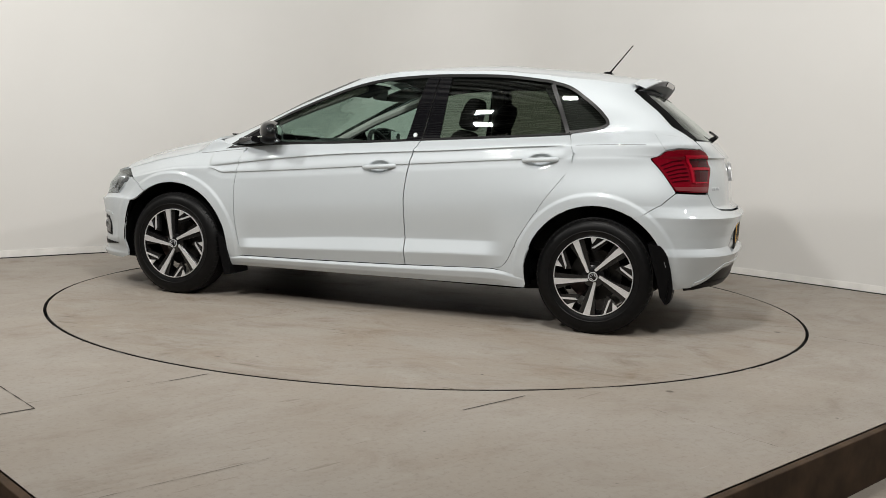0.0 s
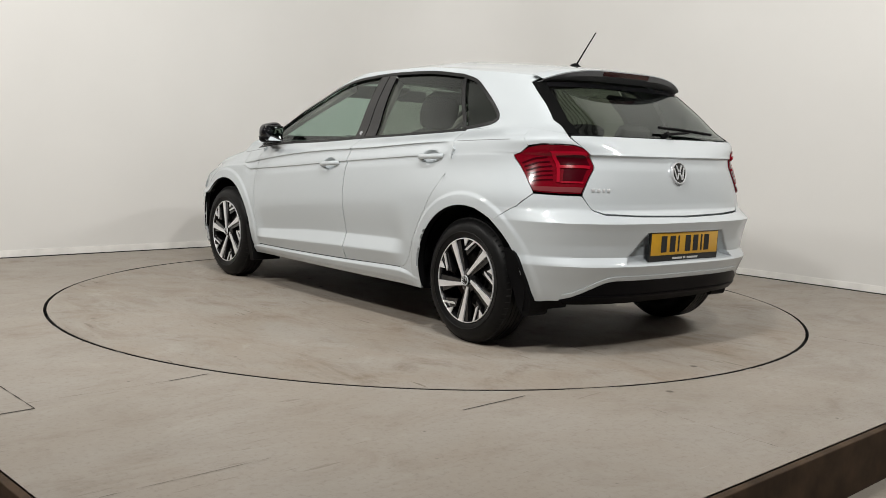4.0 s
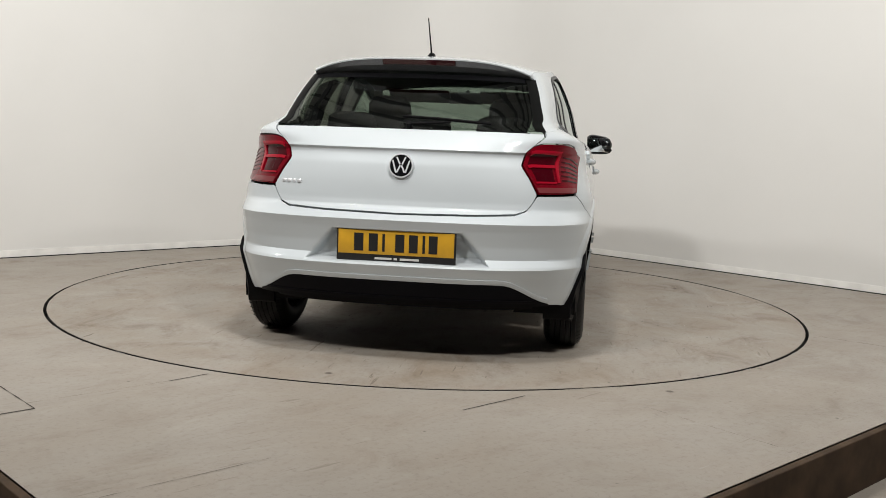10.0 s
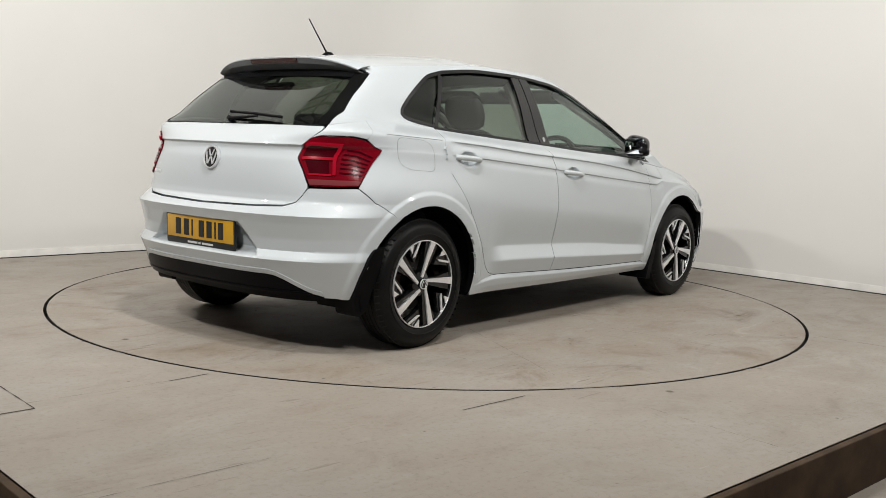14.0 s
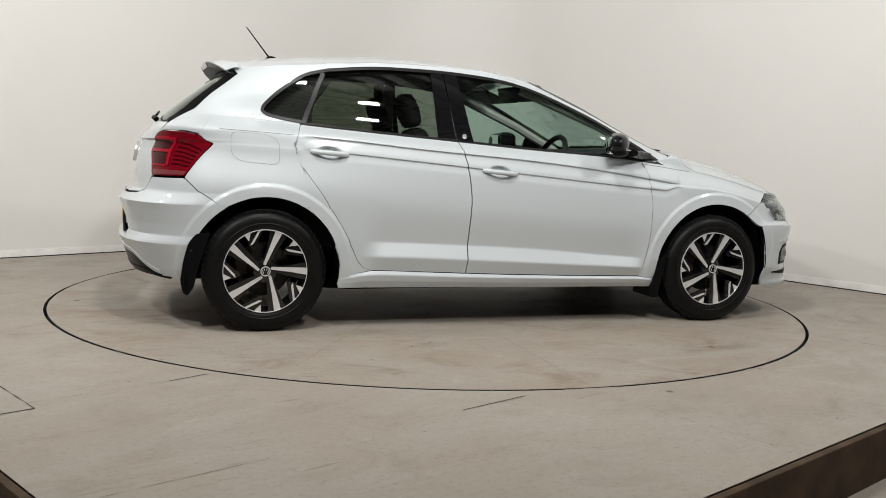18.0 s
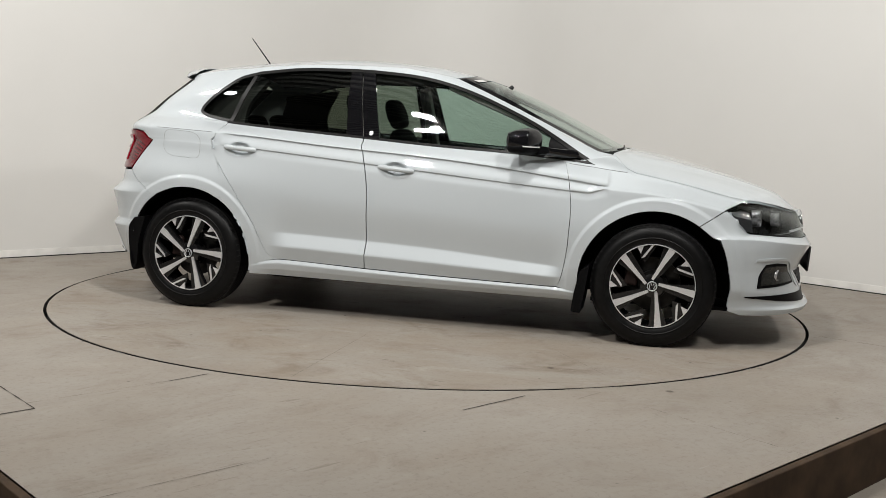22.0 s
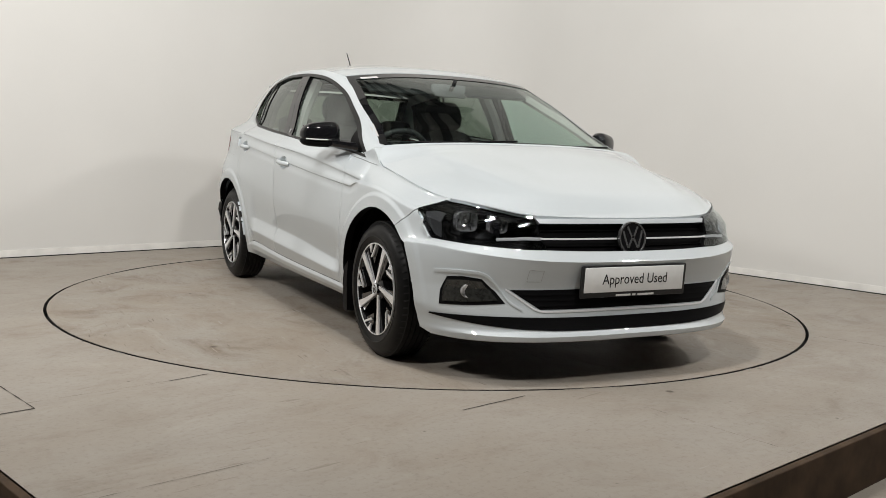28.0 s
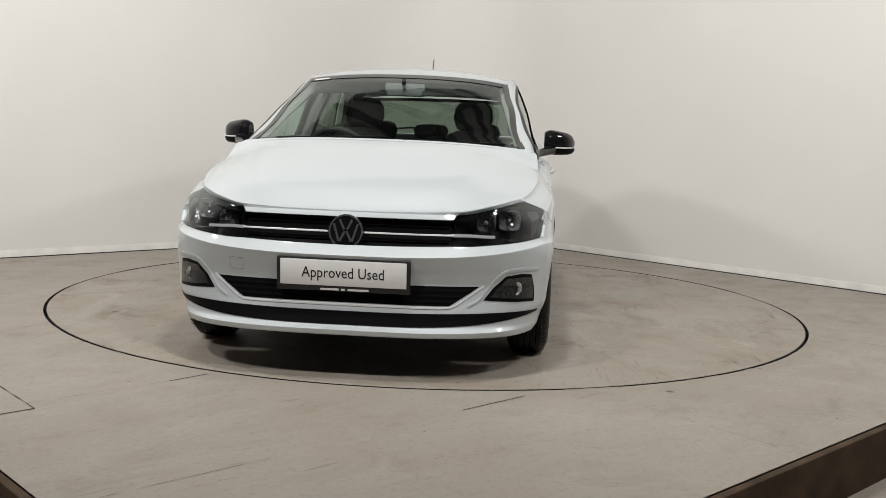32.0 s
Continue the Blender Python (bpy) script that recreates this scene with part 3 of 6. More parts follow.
def ry(w, *pts):
    """Plan places of tail points (y, z)."""
    p = np.array(pts, float)
    return np.stack([w.a_of_y(p[:, 0], p[:, 1], True), p[:, 1]], 1).tolist()


def arch(front, a0, a1, n=14, r=ARCH_R):
    cx = AXLE if front else -AXLE
    return [(cx + r * math.cos(radians(a0 + (a1 - a0) * i / n)), HUB_Z + r * math.sin(radians(a0 + (a1 - a0) * i / n))) for i in range(n + 1)]


def resample(pts, n, smooth=False):
    p = np.array(pts, float)
    if smooth and len(p) > 2:
        q = np.vstack([2 * p[0] - p[1], p, 2 * p[-1] - p[-2]])
        out = []
        for i in range(1, len(q) - 2):
            for s in np.linspace(0, 1, 10, endpoint=False):
                a, b, c, d = q[i - 1], q[i], q[i + 1], q[i + 2]
                out.append(0.5 * (2 * b + (c - a) * s + (2 * a - 5 * b + 4 * c - d) * s * s + (3 * b - a - 3 * c + d) * s ** 3))
        p = np.vstack(out + [p[-1]])
    k = np.array([2.0, 1.0]) if p.shape[1] == 2 else 1.0
    s = np.concatenate([[0], np.cumsum(np.sqrt(((np.diff(p, axis=0) * k) ** 2).sum(1)) + 1e-9)])
    u = np.linspace(0, s[-1], n + 1)
    return np.stack([np.interp(u, s, p[:, k]) for k in range(p.shape[1])], 1)


def coons(bottom, top, left=None, right=None, nu=30, nv=20, smooth=(False, False, False, False), power=1):
    b, t = resample(bottom, nu, smooth[0]), resample(top, nu, smooth[1])
    l = resample(left if left else [b[0], t[0]], nv, smooth[2])
    r = resample(right if right else [b[-1], t[-1]], nv, smooth[3])
    u, v = np.linspace(0, 1, nu + 1)[:, None, None], np.linspace(0, 1, nv + 1)[None, :, None]
    lean_l = l[None] - ((1 - v) * l[0] + v * l[-1])
    lean_r = r[None] - ((1 - v) * r[0] + v * r[-1])
    return (1 - v) * b[:, None] + v * t[:, None] + (1 - u) ** power * lean_l + u ** power * lean_r


def aligned(g, w, folds, counts):
    """Slide the rows of a grid of plan places so that they run along the folds."""
    out = np.zeros((g.shape[0], sum(counts) + 1, 2))
    for i in range(g.shape[0]):
        a, z = g[i, :, 0], g[i, :, 1]
        x = w.at(a, z)[:, 0]
        marks = []
        for line, shift in folds:
            q = z.mean()
            for _ in range(5):
                q = float(line(np.interp(q, z, x))) + shift
            marks.append(q)
        m = np.maximum.accumulate(np.clip(marks, z[0] + 0.001, z[-1] - 0.001))
        m = np.concatenate([[z[0]], m + np.arange(len(m)) * 1e-5, [z[-1]]])
        q = np.concatenate([np.linspace(m[k], m[k + 1], c, endpoint=False) for k, c in enumerate(counts)] + [[m[-1]]])
        out[i] = np.stack([np.interp(q, z, a), q], 1)
    return out


def normals(P):
    du, dv = np.gradient(P, axis=0), np.gradient(P, axis=1)
    n = np.cross(du, dv)
    return n / (np.linalg.norm(n, axis=-1, keepdims=True) + 1e-12)


def grid_shape(P, rim=0.0, inward=None, flip=False):
    """A sheet from a grid of points; its edges turn inward by rim."""
    nu, nv = P.shape[0], P.shape[1]
    V = P.reshape(-1, 3)
    F = [(i * nv + j, (i + 1) * nv + j, (i + 1) * nv + j + 1, i * nv + j + 1) for i in range(nu - 1) for j in range(nv - 1)]
    if rim:
        loop = [(i, 0) for i in range(nu)] + [(nu - 1, j) for j in range(1, nv)] + [(i, nv - 1) for i in range(nu - 2, -1, -1)] + [(0, j) for j in range(nv - 2, 0, -1)]
        N = normals(P) * (1 if inward is None else inward)
        k = len(V)
        V = np.vstack([V] + [P[i, j] - N[i, j] * rim for i, j in loop])
        idx = [i * nv + j for i, j in loop]
        for q in range(len(loop)):
            w = (q + 1) % len(loop)
            F.append((idx[w], idx[q], k + q, k + w))
    if flip:
        F = [f[::-1] for f in F]
    return V, F


def outward(P):
    """+1 where the sheet's normals point away from the car's middle, else -1."""
    c = P.reshape(-1, 3).mean(0) - np.array([0, 0, 0.6])
    return 1.0 if (normals(P).reshape(-1, 3) @ c).sum() > 0 else -1.0


def sheet(P, lift=0.0, rim=0.012, joint=0.0, open_sides="bltr"):
    """A panel; joint draws its open sides back so that a gap stays between neighbours."""
    s = outward(P)
    if joint:
        P = P.copy()
        for key, edge, inner in (("l", np.s_[0], np.s_[1]), ("r", np.s_[-1], np.s_[-2]), ("b", np.s_[:, 0], np.s_[:, 1]), ("t", np.s_[:, -1], np.s_[:, -2])):
            if key in open_sides:
                d = P[inner] - P[edge]
                k = np.linalg.norm(d, axis=-1, keepdims=True)
                P[edge] = P[edge] + d / (k + 1e-9) * np.minimum(joint, 0.6 * k)
    if lift:
        P = P + normals(P) * s * lift
    return grid_shape(P, rim, s, s < 0)


def moved_up(shape, h):
    return [(x, y, z + h) for x, y, z in shape[0]], shape[1]


def mirrored(shape):
    V = np.array(shape[0], float) * np.array([1, -1, 1])
    return V, [f[::-1] for f in shape[1]]


def panels(name, w, edges, mat, parent, nu=30, nv=20, lift=0.0, rim=0.012, smooth=(0, 0, 0, 0), label="", both=True, joint=0.0, open_sides="bltr", power=1):
    P = w.at(*np.moveaxis(coons(*edges, nu=nu, nv=nv, smooth=smooth, power=power), -1, 0))
    s = sheet(P, lift, rim, joint, open_sides)
    a = part(name, s, mat, parent, label)
    if not both:
        return a
    return a, part(name, mirrored(s), mat, parent, label)


JOINT = 0.0029
# outlines of the body's parts on the left side, as (x, z)
FRONT_EDGE = [(0.797, 0.272), (0.821, 0.316), (0.845, 0.441), (0.854, 0.564), (0.856, 0.687), (0.832, 0.839), (0.80, 0.912)]
SPLIT = [(-0.228, 0.292), (-0.222, 0.40), (-0.218, 0.55), (-0.216, 0.69), (-0.235, 0.836), (-0.275, 0.986)]
REAR_EDGE = [(-0.730, 0.310), (-0.765, 0.316), (-0.787, 0.330), (-0.817, 0.369), (-0.878, 0.499), (-0.996, 0.684), (-1.105, 0.838), (-1.135, 0.922), (-1.119, 0.993), (-1.092, 1.046)]
WIN_TOP = [(0.93, 0.915), (0.821, 0.981), (0.65, 1.081), (0.482, 1.162), (0.317, 1.232), (0.155, 1.286), (0.0, 1.320), (-0.16, 1.338), (-0.315, 1.349), (-0.468, 1.353), (-0.709, 1.352), (-0.945, 1.330)]
QUARTER_REAR = [(-1.092, 1.046), (-1.202, 1.064), (-1.262, 1.080), (-1.290, 1.112), (-1.234, 1.179), (-1.148, 1.246), (-1.06, 1.300), (-0.945, 1.330)]
HEAD_TIP = [(1.602, 0.698), (1.655, 0.645), (1.712, 0.584)]
HEAD_LOW = [(0.70, 0.572), (0.60, 0.566), (0.50, 0.560), (0.41, 0.562)]
GATE_SIDE = [(0.600, 0.762), (0.557, 0.836), (0.522, 0.888), (0.534, 0.934), (0.569, 0.972), (0.612, 1.028)]
LAMP_FRONT = [(-1.665, 0.762), (-1.60, 0.85), (-1.528, 0.930), (-1.60, 0.976), (-1.66, 0.9875)]
GLASS_EDGE = [(0.618, 1.038), (0.600, 1.10), (0.576, 1.18), (0.550, 1.265), (0.543, 1.285)]
SHOULDER = [(-1.25, 1.06), (-1.35, 1.064), (-1.45, 1.065), (-1.53, 1.062)]


FRONT_EDGE, SPLIT, REAR_EDGE = (resample(e, 40, True).tolist() for e in (FRONT_EDGE, SPLIT, REAR_EDGE))


SCREEN_SIDE = [(0.965, 0.958), (0.872, 1.0), (0.729, 1.07), (0.583, 1.14), (0.409, 1.22), (0.262, 1.285), (0.186, 1.318)]


def belt_points(x0, x1, n=12):
    return [(x0 + (x1 - x0) * i / n, float(z_belt(x0 + (x1 - x0) * i / n))) for i in range(n + 1)]


def sill_points(x0, x1, n=6, dz=0.0):
    return [(x0 + (x1 - x0) * i / n, float(z_sill(x0 + (x1 - x0) * i / n)) + dz) for i in range(n + 1)]


def build_car():
    car = new("car", None)
    tagged(car, "silver-white five-door hatchback with black mirrors and two-tone alloy wheels", "car")

    # doors
    door_f = coons(sx(LOW, *sill_points(-0.228, 0.797)), sx(LOW, *belt_points(-0.275, 0.80)), sx(LOW, *SPLIT), sx(LOW, *FRONT_EDGE), 110, 160)
    door_r = coons(sx(LOW, *sill_points(-0.730, -0.228)), sx(LOW, *belt_points(-1.092, -0.275)), sx(LOW, *REAR_EDGE), sx(LOW, *SPLIT), 84, 160)
    doors = {}
    for name, g in (("front_door", door_f), ("rear_door", door_r)):
        folds = [(z_lowbot, -0.002), (z_lowbot, 0.002), (z_lowtop, -0.002), (z_lowtop, 0.002), (z_c2, -0.006), (z_c2, -0.004), (z_c2, 0.0), (z_c2, 0.002), (z_c1, -0.006), (z_c1, -0.004), (z_c1, 0.0), (z_c1, 0.002)]
        g = aligned(g, LOW, folds, (8, 1, 8, 1, 40, 1, 2, 1, 10, 1, 1, 1, 10))
        P = LOW.at(g[..., 0], g[..., 1])
        # the hollow behind the handle
        hx = -0.0625 if name == "front_door" else -0.965
        hz = z_c2(hx) - 0.008 + (P[..., 0] - hx) * -0.075
        P[..., 1] -= 0.024 * (1 - step(np.hypot((P[..., 0] - hx) / 0.066, (P[..., 2] - hz) / 0.036), 0.55, 1.0))
        s = sheet(P, 0, 0.018, JOINT)
        doors[name, 1] = part(name, s, PAINT, car)
        doors[name, -1] = part(name, mirrored(s), PAINT, car)
    # fenders, quarters, sills
    fender = (sx(LOW, *arch(True, 192, 56, 24)), sx(LOW, *FRONT_EDGE, (0.88, 0.915), (0.96, 0.924), (1.0, 0.930), (1.035, 0.934), (1.062, 0.922), (1.09, 0.900), (1.12, 0.876), *belt_points(1.16, 1.62, 8), (1.70, 0.747)),
              sx(LOW, (0.911, 0.231), (0.85, 0.258), (0.797, 0.272)), sx(LOW, (1.483, 0.616), (1.545, 0.658), (1.606, 0.702), (1.70, 0.745)))
    panels("front_fender", LOW, fender, PAINT, car, 360, 90, joint=JOINT * 1.1, open_sides="tr", power=3)
    end = arch(False, 122, 122, 1)[0]
    quarter = (sx(LOW, *arch(False, -12, 122, 24)), sx(LOW, *REAR_EDGE, *SHOULDER), sx(LOW, (-0.911, 0.231), (-0.85, 0.275), (-0.80, 0.295), (-0.730, 0.306)), sx(LOW, end, (-1.60, 0.697), *LAMP_FRONT[:4], SHOULDER[-1]))
    panels("rear_quarter", LOW, quarter, PAINT, car, 420, 100, rim=0.012, joint=JOINT * 0.5, open_sides="r", power=5)
    lamp_top = sx(LOW, *LAMP_FRONT[3:]) + ry(LOW, (0.645, 0.9885), (0.61, 0.9875), (0.571, 0.975))
    ledge = (lamp_top, sx(LOW, SHOULDER[-1]) + ry(LOW, (0.615, 1.036)), None, ry(LOW, (0.571, 0.975), (0.615, 1.036)))
    panels("lamp_ledge", LOW, ledge, PAINT, car, 24, 10, joint=JOINT, open_sides="br")
    sill = (sx(LOW, (-0.905, 0.218), (0.93, 0.205)), sx(LOW, (-0.90, 0.270), (-0.80, 0.297), (-0.73, 0.307), *sill_points(-0.6, 0.797, 6, -0.002), (0.93, 0.25)))
    P = LOW.at(*np.moveaxis(coons(*sill, nu=60, nv=20), -1, 0))
    v = np.linspace(0, 1, 21)
    P[..., 1] += np.interp(v, [0, 0.4, 0.74, 0.80, 1.0], [-0.012, 0.004, 0.010, 0.009, -0.003])[None] * (step(P[..., 0], -0.93, -0.74) * (1 - step(P[..., 0], 0.80, 0.95)))
    s = sheet(P, 0, 0.012)
    part("sill", s, PAINT, car)
    part("sill", mirrored(s), PAINT, car)
    # bumpers
    head_low = [*HEAD_LOW, (0.2, 0.558), (0.0, 0.556)]
    fb = (sx(LOW, (1.64, 0.205), (1.70, 0.185)) + fy(LOW, (0.70, 0.185), (0.5, 0.19), (0.0, 0.19)), sx(LOW, arch(True, 56, 56, 1)[0], (1.545, 0.658), *HEAD_TIP) + fy(LOW, *head_low),
          sx(LOW, (1.64, 0.205), *arch(True, 0, 56)), fy(LOW, (0, 0.19), (0, 0.556)))
    g = aligned(coons(*fb, nu=90, nv=110), LOW, [(flat(z), 0.0) for z in (0.195, 0.212, 0.228, 0.265, 0.40, 0.44, 0.49, 0.510, 0.514, 0.522)], (2, 3, 3, 4, 12, 5, 6, 4, 1, 3, 12))
    both = np.concatenate([g, g[-2::-1] * np.array([-1, 1])])
    bumper_f = part("front_bumper", sheet(LOW.at(both[..., 0], both[..., 1]), 0, 0.012, JOINT, "t"), PAINT, car)
    gate_low = [(0.578, 0.722), (0.555, 0.690), (0.509, 0.672), (0.335, 0.664), (0.0, 0.658)]
    rb = (sx(LOW, (-1.64, 0.262), (-1.70, 0.262)) + ry(LOW, (0.70, 0.268), (0.6, 0.272), (0.4, 0.28), (0.0, 0.28)), sx(LOW, arch(False, 122, 122, 1)[0], (-1.60, 0.697), (-1.665, 0.761)) + ry(LOW, (0.70, 0.758), (0.600, 0.757), *gate_low),
          sx(LOW, (-1.64, 0.262), *arch(False, 187, 122)), ry(LOW, (0, 0.28), (0, 0.658)))
    g = aligned(coons(*rb, nu=150, nv=110), LOW, [(flat(z), 0.0) for z in (0.36, 0.405, 0.432, 0.436, 0.446, 0.476, 0.53, 0.60, 0.630, 0.634, 0.642)], (8, 5, 4, 1, 3, 6, 6, 8, 5, 1, 3, 10))
    both = np.concatenate([g, np.stack([6 - g[-2::-1, :, 0], g[-2::-1, :, 1]], -1)])
    bumper_r = part("rear_bumper", sheet(LOW.at(both[..., 0], both[..., 1]), 0, 0.012, JOINT, "t"), PAINT, car)
    # tailgate
    side = [(0.578, 0.727), (0.596, 0.764)] + GATE_SIDE[1:]
    tg = (ry(LOW, *[(y, z + 0.005) for y, z in gate_low]), ry(LOW, (0.612, 1.028), (0.4, 1.03), (0.2, 1.03), (0, 1.03)), ry(LOW, *side), ry(LOW, (0, 0.663), (0, 1.03)))
    g = aligned(coons(*tg, nu=60, nv=50), LOW, [(flat(z), 0.0) for z in (0.69, 0.716, 0.928, 0.934, 0.944, 0.952)], (3, 4, 24, 2, 3, 2, 10))
    both = np.concatenate([g, np.stack([6 - g[-2::-1, :, 0], g[-2::-1, :, 1]], -1)])
    gate = part("tailgate", sheet(LOW.at(both[..., 0], both[..., 1]), 0, 0.012, JOINT, "blr"), PAINT, car)
    # pillars and roof
    cp = (sx(TOP, (-1.092, 1.046), *SHOULDER) + ry(TOP, (0.618, 1.038)), sx(TOP, (-0.945, 1.356), (-1.2, 1.337), (-1.41, 1.314)), sx(TOP, *QUARTER_REAR, (-0.945, 1.356)),
          ry(TOP, *GLASS_EDGE) + sx(TOP, (-1.41, 1.314)))
    panels("rear_pillar", TOP, cp, PAINT, car, 44, 40, rim=0.006)
    rail = [(x, float(z_rail(x)) + 0.004) for x in (0.07, -0.1, -0.3, -0.5, -0.7, -0.945)]
    ws_side = sx(TOP, *SCREEN_SIDE)
    ws_base = float(TOP.at(*ws_side[0])[1])
    ws_head = float(TOP.at(*ws_side[-1])[1])
    ap = (sx(TOP, *WIN_TOP), sx(TOP, (1.03, 0.945)) + ws_side + sx(TOP, *rail), sx(TOP, WIN_TOP[0], (0.985, 0.928), (1.03, 0.945)), sx(TOP, (-0.945, 1.330), (-0.945, 1.356)))
    panels("front_pillar", TOP, ap, PAINT, car, 90, 10, rim=0.006)
    # windscreen and rear window
    g = coons(fy(TOP, *[(y, 0.958 + 0.022 * (1 - (y / ws_base) ** 2)) for y in np.linspace(-ws_base, ws_base, 15)]), fy(TOP, *[(y, 1.318 + 0.040 * (1 - (abs(y) / ws_head) ** 2.2)) for y in np.linspace(-ws_head, ws_head, 15)]),
              [(-a, z) for a, z in ws_side], ws_side, 50, 30)
    glass = part("windscreen", sheet(TOP.at(g[..., 0], g[..., 1]), -0.004, 0.0), WINDOW, car, "clear laminated windscreen with a dark edge band")
    glass.visible_shadow = False
    edge = ry(TOP, *GLASS_EDGE)
    rw = (ry(TOP, *[(y, 1.038 - 0.004 * (1 - (y / 0.618) ** 2)) for y in np.linspace(0.618, -0.618, 13)]), ry(TOP, *[(y, 1.285 + 0.012 * (1 - (y / 0.543) ** 2)) for y in np.linspace(0.543, -0.543, 13)]), edge, [(6 - a, z) for a, z in edge])
    g = coons(*rw, nu=40, nv=20)
    glass = part("rear_window", sheet(TOP.at(g[..., 0], g[..., 1]), -0.001, 0.0), PRIVACY, gate, "dark tinted rear window")
    glass.visible_shadow = False

    def roof_edge(n=40):
        pts = sx(TOP, (-1.41, 1.314), (-1.2, 1.337), (-0.945, 1.356), *rail[::-1][1:])
        return TOP.at(*resample(pts, n).T)
    l = roof_edge()
    fr = TOP.at(*np.array(fy(TOP, *[(y, 1.320 + 0.040 * (1 - (abs(y) / ws_head) ** 2.2)) for y in np.linspace(ws_head, -ws_head, 41)])).T)
    fr = np.vstack([l[-1], fr, l[-1] * [1, -1, 1]])
    y = np.linspace(1, -1, 41)
    bk = np.stack([-1.41 - 0.05 * (1 - np.abs(y) ** 3), y * l[0, 1], l[0, 2] + 0.052 * (1 - np.abs(y) ** 2.2)], 1)
    P = coons(l.tolist(), (l * [1, -1, 1]).tolist(), bk.tolist(), fr.tolist(), 60, 40)
    v = np.linspace(-1, 1, 41)
    u = np.linspace(0, 1, 61)
    P[..., 2] += (0.034 * 4 * u * (1 - u))[:, None] * (1 - np.abs(v) ** 2.4)[None]
    part("roof", sheet(P, 0, 0.006), PAINT, car)
    # bonnet
    edge = LOW.at(*np.array(sx(LOW, (1.70, 0.751), *belt_points(1.62, 1.16, 8), (1.115, 0.882))).T)
    edge = np.vstack([edge, [(1.078, 0.752, 0.918), (1.050, 0.732, 0.943), (1.043, 0.705, 0.955)]])
    lip = [(0.60, 0.728), (0.50, 0.704), (0.45, 0.697), (0.3, 0.692), (0.15, 0.690), (0.0, 0.689)]
    fr = LOW.at(*np.array(fy(LOW, (0.70, 0.750), (0.66, 0.743), *lip)).T)
    fr = np.vstack([edge[0], fr])
    fr = np.vstack([fr, fr[-2::-1] * [1, -1, 1]])
    yy = np.linspace(edge[-1, 1], -edge[-1, 1], 21)
    bk = np.stack([1.043 + 0.065 * (1 - (yy / edge[-1, 1]) ** 2), yy, 0.955 + 0.030 * (1 - (np.abs(yy) / edge[-1, 1]) ** 2.6)], 1)
    P = coons(edge.tolist(), (edge * [1, -1, 1]).tolist(), fr.tolist(), bk.tolist(), 70, 60)
    u, v = np.linspace(0, 1, 71)[:, None], np.linspace(-1, 1, 61)[None]
    crown = hermite((1.10, 0.984), (1.25, 0.955), (1.45, 0.905), (1.66, 0.848), (1.85, 0.784), (1.94, 0.738), (1.995, 0.689))
    ze, zc = P[:, :1, 2], crown(P[:, 30, 0])[:, None]
    full = ze + (zc - ze) * (1 - np.abs(v) ** 3.0)
    off = np.abs(v) - (0.42 + 0.36 * u)
    ridge = 0.009 * np.where(off > 0, np.clip(1 - off / 0.07, 0, 1), np.clip(1 + off / 0.30, 0, 1)) * np.sin(np.pi * np.clip(u * 1.05, 0, 1)) ** 0.6
    k = np.clip(1 - u / 0.16, 0, 1) ** 2
    e = np.clip((u - 0.90) / 0.10, 0, 1) ** 2
    P[..., 2] = k * P[..., 2] + (1 - k) * (1 - e) * (full + ridge) + (1 - k) * e * P[..., 2]
    part("bonnet", sheet(P, 0, 0.014, 0.0048), PAINT, car)
    corner = coons([(0.93, 0.760, 0.918), (0.98, 0.760, 0.925), (1.035, 0.758, 0.931), (1.062, 0.760, 0.920), (1.118, 0.764, 0.872)], [(0.93, 0.757, 0.914), (0.985, 0.735, 0.927), (1.04, 0.655, 0.942)],
                   None, [(1.118, 0.764, 0.872), (1.094, 0.750, 0.905), (1.070, 0.728, 0.930), (1.060, 0.70, 0.944), (1.04, 0.655, 0.942)], 16, 10)
    s = sheet(corner, 0.0, 0.004)
    part("scuttle_corner", s, PAINT, car)
    part("scuttle_corner", mirrored(s), PAINT, car)

    # windows of the doors
    def pane(name, edges, mat, parents, nu=24, nv=14):
        P = TOP.at(*np.moveaxis(coons(*edges, nu=nu, nv=nv), -1, 0))
        s = sheet(P, -0.010, 0.0)
        for k in (1, -1):
            ob = part(name, s if k > 0 else mirrored(s), mat, parents[k])
            ob.visible_shadow = False
    B1, B2 = [(-0.188, 0.975), (-0.228, 1.16), (-0.267, 1.343)], [(-0.372, 0.99), (-0.385, 1.16), (-0.396, 1.35)]
    BM = [(-0.276, 0.982), (-0.305, 1.16), (-0.333, 1.346)]
    B1, B2, BM = (resample(b, 16).tolist() for b in (B1, B2, BM))
    Q1 = resample([(-1.085, 1.046), (-1.03, 1.18), (-0.955, 1.330)], 16).tolist()
    pane("window_pane", (sx(TOP, *belt_points(0.90, -0.188)), sx(TOP, (0.90, 0.925), *WIN_TOP[1:8], B1[-1]), None, sx(TOP, *B1)), WINDOW, {k: doors["front_door", k] for k in (1, -1)}, 36)
    pane("window_pane", (sx(TOP, *belt_points(-0.372, -1.085)), sx(TOP, B2[-1], *WIN_TOP[9:]), sx(TOP, *B2), sx(TOP, *Q1)), PRIVACY, {k: doors["rear_door", k] for k in (1, -1)})
    pane("quarter_window", (sx(TOP, *QUARTER_REAR[:4]), sx(TOP, (-0.955, 1.330), (-1.06, 1.30), (-1.148, 1.246), (-1.234, 1.179), (-1.29, 1.112)), sx(TOP, *Q1), None), PRIVACY, {1: car, -1: car})

